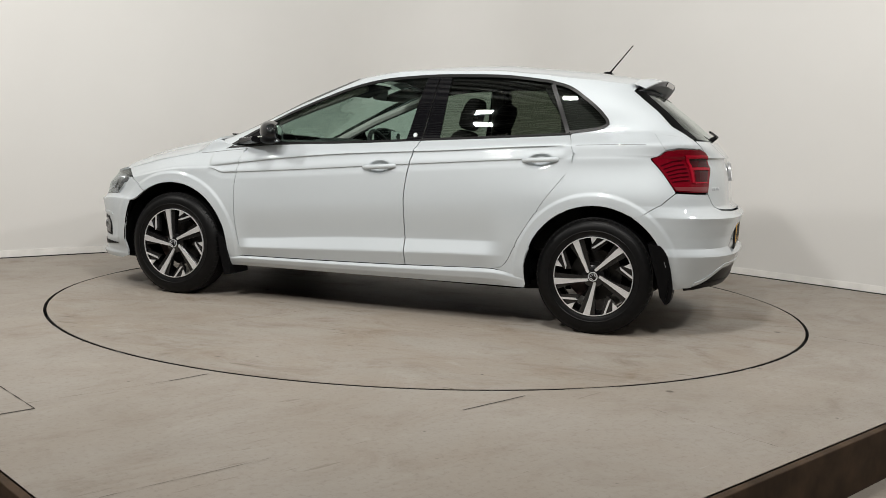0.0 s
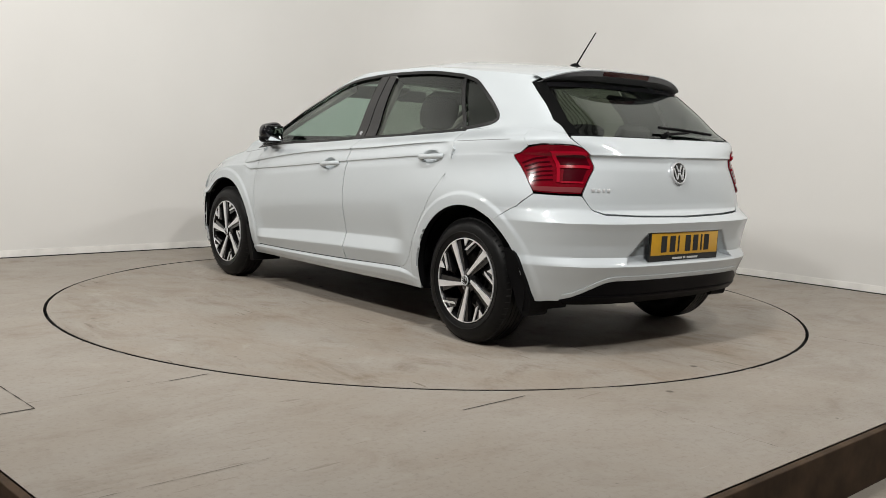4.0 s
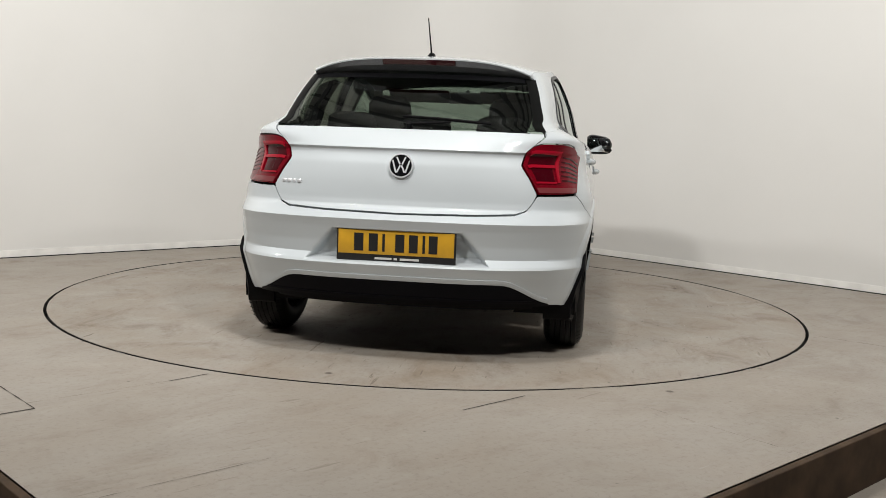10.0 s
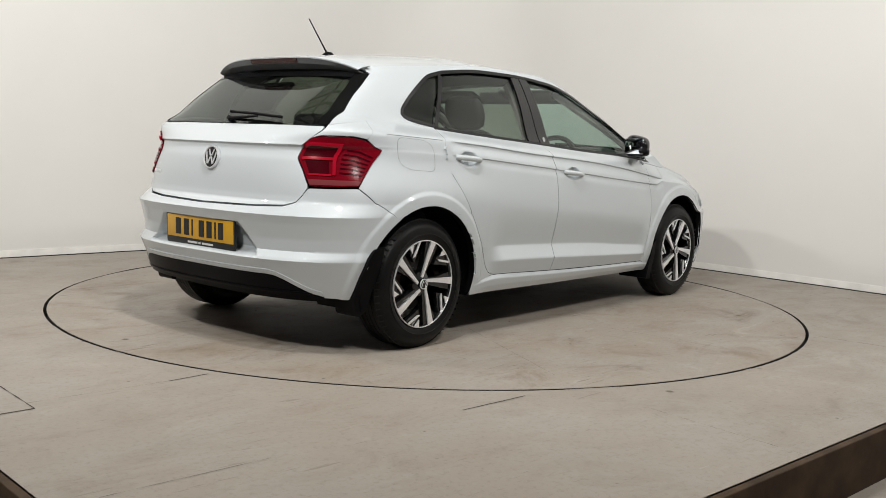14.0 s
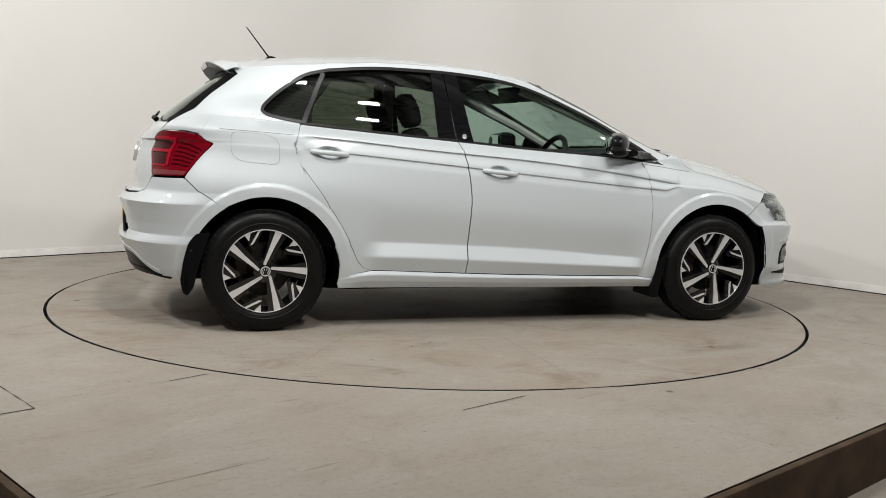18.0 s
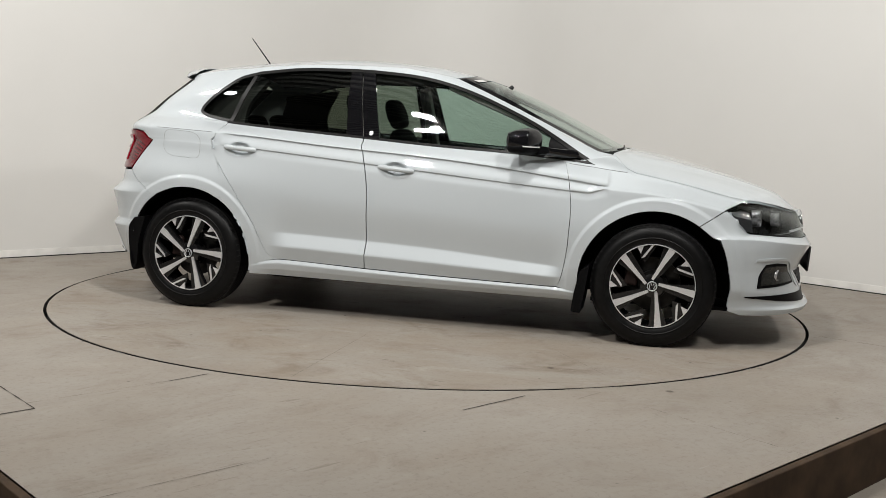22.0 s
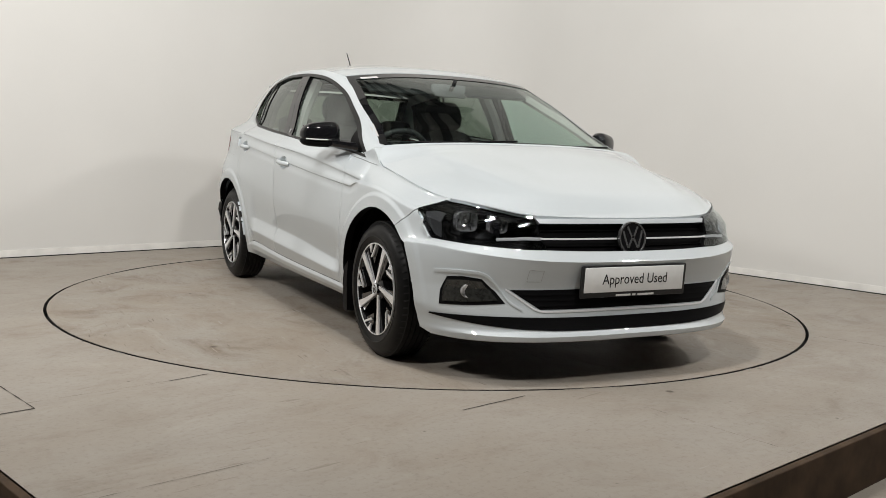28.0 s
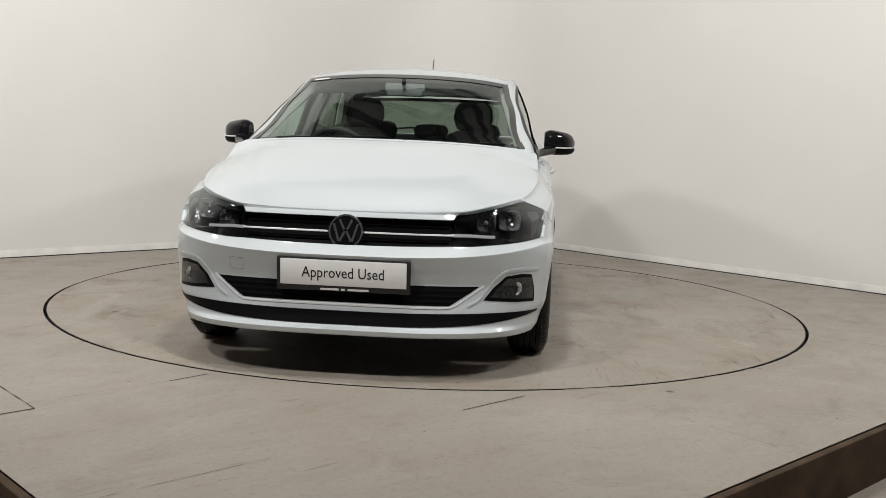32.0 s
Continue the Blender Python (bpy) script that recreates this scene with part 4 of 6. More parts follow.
    def ribbon(name, line, width, mat, parents, lift=0.003, n=40, rim=0.006, smooth=True):
        """A trim strip along a line of (x, z) on the side; width is (below, above)."""
        p = resample(line, n, smooth)
        d = np.gradient(p, axis=0)
        d /= np.linalg.norm(d, axis=1, keepdims=True)
        nrm = np.stack([-d[:, 1], d[:, 0]], 1)
        a, b = p + nrm * width[0], p + nrm * width[1]
        G = np.stack([a, (a + b) / 2, b], 1)
        P = TOP.at(TOP.a_of_x(G[..., 0], G[..., 1]), G[..., 1])
        s = sheet(P, lift, rim)
        for k in (1, -1):
            part(name, s if k > 0 else mirrored(s), mat, parents[k])
    two = {1: car, -1: car}
    ribbon("window_seal", belt_points(0.96, -1.10), (-0.003, 0.009), SEAL, two)
    ribbon("window_seal", WIN_TOP, (-0.002, 0.014), SEAL, two)
    ribbon("window_seal", QUARTER_REAR, (-0.014, 0.002), SEAL, two, smooth=True)
    def cover(name, left, right, lift, parents):
        """A flat gloss cover between two upright lines."""
        P = TOP.at(*np.moveaxis(coons(sx(TOP, left[0], right[0]), sx(TOP, left[-1], right[-1]), sx(TOP, *left), sx(TOP, *right), 6, 20), -1, 0))
        s = sheet(P, lift, 0.010)
        for k in (1, -1):
            part(name, s if k > 0 else mirrored(s), GLOSS, parents[k])

    def shifted(line, d):
        return [(x + d, z) for x, z in line]
    cover("pillar_cover", shifted(B1, 0.004), shifted(BM, 0.003), 0.002, {k: doors["front_door", k] for k in (1, -1)})
    cover("pillar_cover", shifted(BM, -0.003), shifted(B2, -0.004), 0.001, {k: doors["rear_door", k] for k in (1, -1)})
    ribbon("window_bar", [(-1.083, 1.05), (-1.03, 1.18), (-0.972, 1.308)], (-0.014, 0.008), SEAL, two, 0.003)

    # dark inner shell, floor and wheel houses
    a = np.linspace(0, 6, 160)
    A, Z = np.meshgrid(a, np.linspace(0.24, 0.64, 14), indexing="ij")
    x = LOW.at(A, Z)[..., 0]
    Z = 0.24 + (Z - 0.24) / 0.4 * (np.where(x > 0.9, 0.50, 0.69) - 0.0)
    Z = np.where(x > 1.45, 0.24 + (Z - 0.24) * 0.6, Z)
    P = LOW.at(A, Z)
    P = P * np.array([0.972, 0.93, 1.0])
    V, F = grid_shape(P)
    c = P.reshape(-1, 3)
    hide = (np.hypot(np.abs(c[:, 0]) - AXLE, c[:, 2] - HUB_Z) < 0.44) & (c[:, 2] < 0.75)
    V = np.array(V)
    V[hide, 1] *= 0.60
    part("inner_shell", (V, F), BLACK, car)
    # the third, low slab under the nose is added to keep light off the floor
    part("floor_pan_and_light_block", joined(slab([(0.86, -0.64), (0.86, 0.64), (-0.82, 0.64), (-1.1, 0.5), (-1.1, -0.5), (-0.82, -0.64)], 0.05), moved_up(slab([(1.0, -0.52), (-1.62, -0.52), (-1.62, 0.52), (1.0, 0.52)], 0.03), 0.045), moved_up(slab([(0.95, -0.58), (0.95, 0.58), (1.80, 0.60), (1.95, 0.45), (1.95, -0.45), (1.80, -0.60)], 0.02), -0.012)), BLACK, car, at=Matrix.Translation((0, 0, 0.185)))
    for cx in (AXLE, -AXLE):
        for k in (1, -1):
            pr = [(0.385, 0.0), (0.395, -0.28), (0.2, -0.29)]
            n = 28
            V, F = [], []
            for i in range(n + 1):
                t = math.pi * (-0.08 + 1.16 * i / n)
                V += [(cx + r * math.cos(t), k * (0.785 + y), HUB_Z + r * math.sin(t)) for r, y in pr]
            F = [(3 * i + q, 3 * i + 3 + q, 3 * i + 4 + q, 3 * i + 1 + q) for i in range(n) for q in (0, 1)]
            part("wheel_house", (V, F), BLACK, car)
    return car, doors, gate, bumper_f, bumper_r


# ---- the car's parts ----
RED = plain("red lamp lens", (0.145, 0.002, 0.008), 0.15, coat=0.18, grain=0.15, scale=150, shine=0.25)
RED_LIT = plain("bright red lamp bar", (0.30, 0.004, 0.016), 0.15, coat=0.18, shine=0.25)
RED_DEEP = plain("deep red lamp chamber", (0.045, 0.001, 0.004), 0.12, coat=0.18, shine=0.25)
SMOKE = plain("smoked lamp strip", (0.17, 0.035, 0.04), 0.15, coat=0.4, shine=0.3)
REFLECTOR = plain("lamp reflector", (0.55, 0.56, 0.58), 0.18, 1.0)
HOUSING = plain("dark lamp housing", (0.012, 0.0125, 0.0135), 0.25, coat=0.3)
GREYLAMP = plain("grey lamp wedge", (0.07, 0.072, 0.075), 0.3, 0.3)
WHITE = plain("white plate", (0.72, 0.72, 0.71), 0.35, grain=0.03, scale=30)
YELLOW = plain("yellow plate", (0.63, 0.345, 0.025), 0.35, grain=0.05, scale=30)
INK = plain("black print", (0.01, 0.01, 0.011), 0.5)
PALE = plain("pale print", (0.6, 0.6, 0.58), 0.5)
BADGE = plain("badge metal", (0.74, 0.75, 0.77), 0.36, 0.6)
TRIMGREY = plain("pale grey pillar trim", (0.46, 0.45, 0.43), 0.8, grain=0.05, scale=80)


DIMREF = plain("dim lamp reflector", (0.42, 0.425, 0.43), 0.22, 0.6, grain=0.7, scale=55, bump=0.8)
SATIN = plain("satin bright strip", (0.82, 0.83, 0.85), 0.3, 0.3)


def patch(w, edges, nu=30, nv=12):
    return w.at(*np.moveaxis(coons(*edges, nu=nu, nv=nv), -1, 0))


def tray(P, depth):
    """A hollow box under a patch: its sunk floor and its walls."""
    s = outward(P)
    N = normals(P) * s
    D = P - N * depth
    V, F = grid_shape(D, 0, None, s < 0)
    nu, nv = P.shape[:2]
    loop = [(i, 0) for i in range(nu)] + [(nu - 1, j) for j in range(1, nv)] + [(i, nv - 1) for i in range(nu - 2, -1, -1)] + [(0, j) for j in range(nv - 2, 0, -1)]
    k = len(V)
    V = np.vstack([V] + [P[i, j] - N[i, j] * 0.001 for i, j in loop])
    for q in range(len(loop)):
        w = (q + 1) % len(loop)
        F.append((loop[q][0] * nv + loop[q][1], loop[w][0] * nv + loop[w][1], k + w, k + q))
    return V, F


def bar(w, line, width, lift, height=0.008, n=24, smooth=False, taper=1.0):
    """A raised strip on the skin along plan places (a, z); width is its height on the skin."""
    p = resample(line, n, smooth)
    half = width / 2 * np.linspace(1, taper, n + 1)
    G = np.stack([np.stack([p[:, 0], p[:, 1] - half], 1), p, np.stack([p[:, 0], p[:, 1] + half], 1)], 1)
    P = w.at(G[..., 0], G[..., 1])
    P[:, 1] += normals(P)[:, 1] * outward(P) * 0.001
    return sheet(P, lift, height)


def oriented(at, normal, up=(0, 0, 1)):
    """A pose whose z looks along normal and whose y stays upright."""
    n = Vector(normal).normalized()
    x = Vector(up).cross(n).normalized()
    m = Matrix((x, n.cross(x), n)).transposed().to_4x4()
    return Matrix.Translation(at) @ m


def disc_shape(profile, n=40):
    return lathe(profile, n, axis="z")


def stroke(pts, width, height, z0=0.0):
    """A flat polyline bar in its own plane."""
    V, F = [], []
    for (a, b), (c, d) in zip(pts[:-1], pts[1:]):
        e = Vector((c - a, d - b)).normalized()
        o = Vector((-e.y, e.x)) * width / 2
        k = len(V)
        q = [(a + o.x, b + o.y), (a - o.x, b - o.y), (c - o.x, d - o.y), (c + o.x, d + o.y)]
        V += [(x, y, z0) for x, y in q] + [(x, y, z0 + height) for x, y in q]
        F += [(k, k + 1, k + 2, k + 3), (k + 7, k + 6, k + 5, k + 4)] + [(k + i, k + 4 + i, k + 4 + (i + 1) % 4, k + (i + 1) % 4) for i in range(4)]
    return V, F


def moved(shape, m):
    return [tuple(m @ Vector(v)) for v in shape[0]], shape[1]


def badge(name, at, normal, r, parent, metal):
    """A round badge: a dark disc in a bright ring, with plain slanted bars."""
    m = oriented(at, normal)
    base = part(name, moved(disc_shape([(0, 0.006), (r * 0.86, 0.006), (r * 0.9, 0.0), (0, 0.0)]), m), GLOSS, parent, "round dark badge in a bright ring")
    part("ring", moved(disc_shape([(r * 0.86, 0.004), (r * 0.89, 0.010), (r * 0.97, 0.010), (r, 0.003), (r, -0.004), (r * 0.86, -0.004)], 48), m), metal, base)
    k = r * 0.86
    for side in (1, -1):
        for line in ([(0.80, 0.50), (0.44, -0.66)], [(0.42, 0.80), (0.10, 0.12)], [(0.38, -0.66), (0.06, 0.02)]):
            line = [(side * p * k, q * k) for p, q in line]
            part("bar", moved(stroke(line, 0.15 * k, 0.004, 0.005), m), metal, base)
    return base


def lettering(text, size, at, mat, parent, name, width=0.0):
    """Raised words; width fits them to a length."""
    c = bpy.data.curves.new(name, "FONT")
    c.body, c.size, c.extrude, c.align_x, c.align_y = text, size, 0.0006, "CENTER", "CENTER"
    c.resolution_u = 3
    ob = bpy.data.objects.new(name, c)
    scene.collection.objects.link(ob)
    bpy.context.view_layer.update()
    me = bpy.data.meshes.new_from_object(ob.evaluated_get(bpy.context.evaluated_depsgraph_get()))
    span = max(v.co.x for v in me.vertices) - min(v.co.x for v in me.vertices)
    bpy.data.objects.remove(ob)
    bpy.data.curves.remove(c)
    k = width / span if width else 1
    me.transform(at @ Matrix.Diagonal((k, 1, 1, 1)))
    me.materials.clear()
    return part(name, me, mat, parent)


HEAD_TOP = [(0.70, 0.748), (0.66, 0.741), (0.60, 0.724), (0.50, 0.701), (0.448, 0.693)]


def build_front(car, bumper):
    # head lamps
    low = sx(LOW, *HEAD_TIP) + fy(LOW, *HEAD_LOW)
    high = sx(LOW, (1.608, 0.703), (1.66, 0.726)) + fy(LOW, *HEAD_TOP)
    right = fy(LOW, (0.41, 0.562), (0.428, 0.60), (0.440, 0.655), (0.448, 0.693))
    P = patch(LOW, (low, high, None, right), 40, 14)
    wedge = patch(LOW, (sx(LOW, (1.665, 0.648), (1.71, 0.605), (1.745, 0.594)), sx(LOW, (1.635, 0.700), (1.68, 0.708), (1.72, 0.70))), 8, 8)
    for k in (1, -1):
        side = (lambda s: s) if k > 0 else mirrored
        lamp = part("headlight", side(tray(P, 0.12)), HOUSING, car, "smoked headlight with two reflector bowls")
        lens = part("lens", side(sheet(P, 0.001, 0.003, 0.002)), LENS, lamp)
        lens.visible_shadow = False
        part("side_marker", side(sheet(wedge, -0.018, 0.004)), GREYLAMP, lamp)
        for y, z, r, x in ((0.652, 0.657, 0.046, 1.765), (0.557, 0.652, 0.040, 1.860)):
            m = oriented((x, y * k, z), (1, 0.16 * k, 0.02))
            V, F = disc_shape([(0.0, -0.030), (r * 0.4, -0.027), (r * 0.75, -0.012), (r, 0.010), (r * 1.05, 0.008), (r * 1.05, -0.03)], 32)
            V = [(p * 1.12 / max(0.72, (abs(p) ** 4 + abs(q) ** 4) ** 0.25 / max(math.hypot(p, q), 1e-6)) * 0.86, q / max(0.72, (abs(p) ** 4 + abs(q) ** 4) ** 0.25 / max(math.hypot(p, q), 1e-6)) * 0.86, h) for p, q, h in V]
            bowl = part("reflector", moved((V, F), m), DIMREF, lamp)
            part("fin", moved(boxed_shape((0.004, r * 1.5, 0.02), 0.001), m @ Matrix.Translation((r * 0.35, 0, -0.004))), REFLECTOR, bowl)
            part("bulb", moved(disc_shape([(0.0, 0.002), (0.010, -0.002), (0.012, -0.03)], 16), m), REFLECTOR, bowl)
        part("light_bar", side(bar(LOW, fy(LOW, (0.60, 0.600), (0.54, 0.603), (0.50, 0.606), (0.43, 0.606)), 0.013, -0.003, 0.006)), SATIN, lamp)
        part("light_bar", side(bar(LOW, fy(LOW, (0.70, 0.586), (0.60, 0.592), (0.55, 0.604)), 0.007, -0.016, 0.006)), CHROME, lamp)
        part("divider", side(bar(LOW, fy(LOW, (0.592, 0.62), (0.588, 0.70)), 0.03, -0.03, 0.01, 4)), GLOSS, lamp)
        part("brow", side(bar(LOW, fy(LOW, (0.72, 0.722), (0.66, 0.722), (0.58, 0.702), (0.46, 0.676)), 0.018, -0.020, 0.01)), GLOSS, lamp)
    # upper grille
    span = np.linspace(0.408, -0.408, 21)
    G = patch(LOW, (fy(LOW, *[(y, 0.560) for y in span]), fy(LOW, *[(y * 1.06, 0.664) for y in span])), 40, 6)
    grille = part("grille", tray(G, 0.030), BLACK, car, "gloss black grille with slats and a chrome strip")
    part("grille_lip", sheet(patch(LOW, (fy(LOW, *[(y * 1.05, 0.667) for y in span]), fy(LOW, *[(y * 1.08, 0.6855) for y in span])), 40, 4), 0.0, 0.02), PAINT, car)
    for z, h, lift, mat in ((0.640, 0.010, -0.022, BLACK), (0.583, 0.010, -0.022, BLACK)):
        part("slat", bar(LOW, fy(LOW, *[(y * 1.03, z) for y in span]), h, lift, 0.018, 40), mat, grille)
    for k in (1, -1):
        part("chrome_strip", bar(LOW, fy(LOW, *[(y * k, 0.606) for y in np.linspace(0.075, 0.432, 8)]), 0.007, 0.000, 0.010, 16), SATIN, grille, "thin chrome strip")
    badge("badge", (2.024, 0, 0.607), (1, 0, 0.12), 0.071, grille, plain("dark badge chrome", (0.42, 0.425, 0.435), 0.22, 0.9))
    # lower grille
    yl = np.linspace(0.425, -0.425, 21)
    L = patch(LOW, (fy(LOW, *[(y, 0.318) for y in yl]), fy(LOW, *[(y * 1.28, 0.397) for y in yl])), 60, 8)
    g2 = part("lower_grille", sheet(L, 0.002, 0.004), BLACK, bumper, "black slatted lower grille")
    for z in (0.334, 0.356, 0.378):
        s = 1 + 0.28 * (z - 0.318) / 0.079
        part("slat", bar(LOW, fy(LOW, *[(y * s * 0.99, z) for y in yl]), 0.007, 0.005, 0.004, 40), BLACK, g2)
    part("grille_rim", bar(LOW, fy(LOW, (0.560, 0.399), (0.495, 0.352), (0.452, 0.321), (0.425, 0.311), *[(y, 0.309) for y in np.linspace(0.38, -0.38, 11)], (-0.425, 0.311), (-0.452, 0.321), (-0.495, 0.352), (-0.560, 0.399)), 0.007, 0.003, 0.006, 90), SATIN, bumper, "thin bright rim of the lower grille")
    # black band and lip under the bumper
    zb = lambda y: 0.254 + 0.024 * (abs(y) / 0.79) ** 3
    yb = np.concatenate([np.linspace(0.785, 0.5, 12), np.linspace(0.45, -0.45, 12), np.linspace(-0.5, -0.785, 12)])
    B = patch(LOW, (fy(LOW, *[(y, zb(y) - 0.024 * (1 - (abs(y) / 0.80) ** 4)) for y in yb]), fy(LOW, *[(y, zb(y) + 0.030 * (1 - (abs(y) / 0.80) ** 6)) for y in yb])), 90, 4)
    part("bumper_band", sheet(B, 0.003, 0.006), BLACK, bumper, "black lower bumper band")
    # fog lamps
    for k in (1, -1):
        side = (lambda s: s) if k > 0 else mirrored
        edge = (fy(LOW, (0.768, 0.322), (0.68, 0.330), (0.562, 0.342)), fy(LOW, (0.754, 0.430), (0.71, 0.436), (0.650, 0.432)), fy(LOW, (0.768, 0.322), (0.767, 0.38), (0.754, 0.430)), fy(LOW, (0.562, 0.342), (0.600, 0.392), (0.650, 0.432)))
        Pf = patch(LOW, edge, 60, 36)
        fog = part("fog_lamp", side(sheet(Pf, 0.002, 0.006)), BLACK, bumper, "fog lamp in a black surround")
        c = Pf.mean((0, 1))
        inner = Pf[4:57, 4:33]
        part("lens", side(sheet(inner, 0.006, 0.004)), plain_fog, fog)
        m = oriented((c[0] + 0.004, k * (abs(c[1]) - 0.005), c[2] - 0.002), (1, 0.45 * k, 0))
        part("bowl", moved(disc_shape([(0.0, 0.004), (0.012, 0.006), (0.026, 0.012), (0.030, 0.008), (0.031, 0.0)], 20), m), DIMREF, fog)
        part("crease_bar", side(bar(LOW, fy(LOW, (0.785, 0.444), (0.71, 0.451), (0.645, 0.447), (0.592, 0.408), (0.548, 0.350), (0.50, 0.318)), 0.010, 0.004, 0.008, 32, True)), PAINT, bumper)
    # number plate holder with the dealer's board
    m = oriented((2.056, 0, 0.433), (1, 0, -0.06))
    board = part("number_plate", moved(boxed_shape((0.545, 0.135, 0.012), 0.006), m), INK, car, "white board in a black frame that reads Approved Used")
    part("board", moved(boxed_shape((0.514, 0.105, 0.006), 0.003), m @ Matrix.Translation((0, 0.008, 0.006))), WHITE, board)
    lettering("Approved Used", 0.062, m @ Matrix.Translation((0, 0.008, 0.0095)), INK, board, "lettering", 0.335)
    for x, w in ((-0.055, 0.075), (0.0, 0.016), (0.062, 0.085)):
        part("print_bar", moved(boxed_shape((w, 0.008, 0.002), 0), m @ Matrix.Translation((x, -0.0585, 0.0065))), PALE, board)
    # towing cover seam, wipers, washer strip
    sq = [(-0.485, 0.430), (-0.485, 0.475), (-0.425, 0.475), (-0.425, 0.430), (-0.485, 0.430)]
    for q, w in zip(sq[:-1], sq[1:]):
        vert = q[0] == w[0]
        if vert:
            a = LOW.at(*np.array(fy(LOW, (q[0] - 0.0006, q[1]), (q[0] + 0.0006, q[1]), (q[0] - 0.0006, w[1]), (q[0] + 0.0006, w[1]))).T) + [0.0008, 0, 0]
            part("tow_cover_seam", (a, [(0, 1, 3, 2)]), FAINT, bumper)
        else:
            part("tow_cover_seam", bar(LOW, fy(LOW, q, w), 0.0013, 0.0006, 0.001, 3), FAINT, bumper)
    yc = np.linspace(0.70, -0.70, 25)
    a = np.array([(1.075 - 0.08 * (abs(y) / 0.7) ** 2.4, y, 0.972 - 0.018 * (abs(y) / 0.7) ** 2) for y in yc])
    b = TOP.at(*np.array(fy(TOP, *[(y, 0.972 + 0.022 * (1 - (y / 0.70) ** 2)) for y in yc])).T)
    part("cowl", sheet(np.stack([a - [0, 0, 0.02], b - [0, 0, 0.006]], 1), 0, 0.004), BLACK, car, "black cowl strip below the windscreen")
    for y0, y1, z0, z1 in ((-0.55, 0.02, 0.966, 0.988), (0.05, 0.60, 0.968, 0.972)):
        pts = [TOP.at(*np.array(fy(TOP, (y, z0 + (z1 - z0) * s))).T)[0] + np.array([0.012, 0, 0.006]) for s, y in zip(np.linspace(0, 1, 8), np.linspace(y0, y1, 8))]
        part("wiper", tube(pts, 0.005, 6), BLACK, car, "black windscreen wiper")
    # dark band round the windscreen
    p = resample(sx(TOP, *SCREEN_SIDE), 24)
    A = TOP.at(p[:, 0], p[:, 1])
    Bq = TOP.at(TOP.a_of_y(A[:, 1] - 0.030, p[:, 1]), p[:, 1])
    s = sheet(np.stack([A, Bq], 1), -0.001, 0.0)
    for k in (1, -1):
        part("glass_band", s if k > 0 else mirrored(s), GLOSS, car)
    head = float(A[-1, 1])
    yt = np.linspace(head, -head, 25)
    zt = lambda y: 1.318 + 0.040 * (1 - (abs(y) / head) ** 2.2)
    A = TOP.at(*np.array(fy(TOP, *[(y, zt(y)) for y in yt])).T)
    Bq = TOP.at(*np.array(fy(TOP, *[(y, zt(y) - 0.022) for y in yt])).T)
    part("glass_band", sheet(np.stack([A, Bq], 1), -0.001, 0.0), GLOSS, car)
    A = TOP.at(*np.array(fy(TOP, (-0.53, 1.312), (-0.44, 1.322))).T)
    Bq = TOP.at(*np.array(fy(TOP, (-0.53, 1.302), (-0.44, 1.312))).T)
    part("sticker", sheet(np.stack([A, Bq], 1), 0.001, 0.0), PALE, car, "small pale label at the top of the windscreen")


plain_fog = plain("fog lamp glass", (0.030, 0.031, 0.029), 0.25, 0.3, coat=0.3, grain=0.45, scale=60, bump=0.5)


def boxed_shape(size, bevel=0.0):
    bm = boxed(size, Matrix.Identity(4), bevel)
    V = [tuple(v.co) for v in bm.verts]
    bm.verts.index_update()
    F = [tuple(v.index for v in f.verts) for f in bm.faces]
    bm.free()
    return V, F


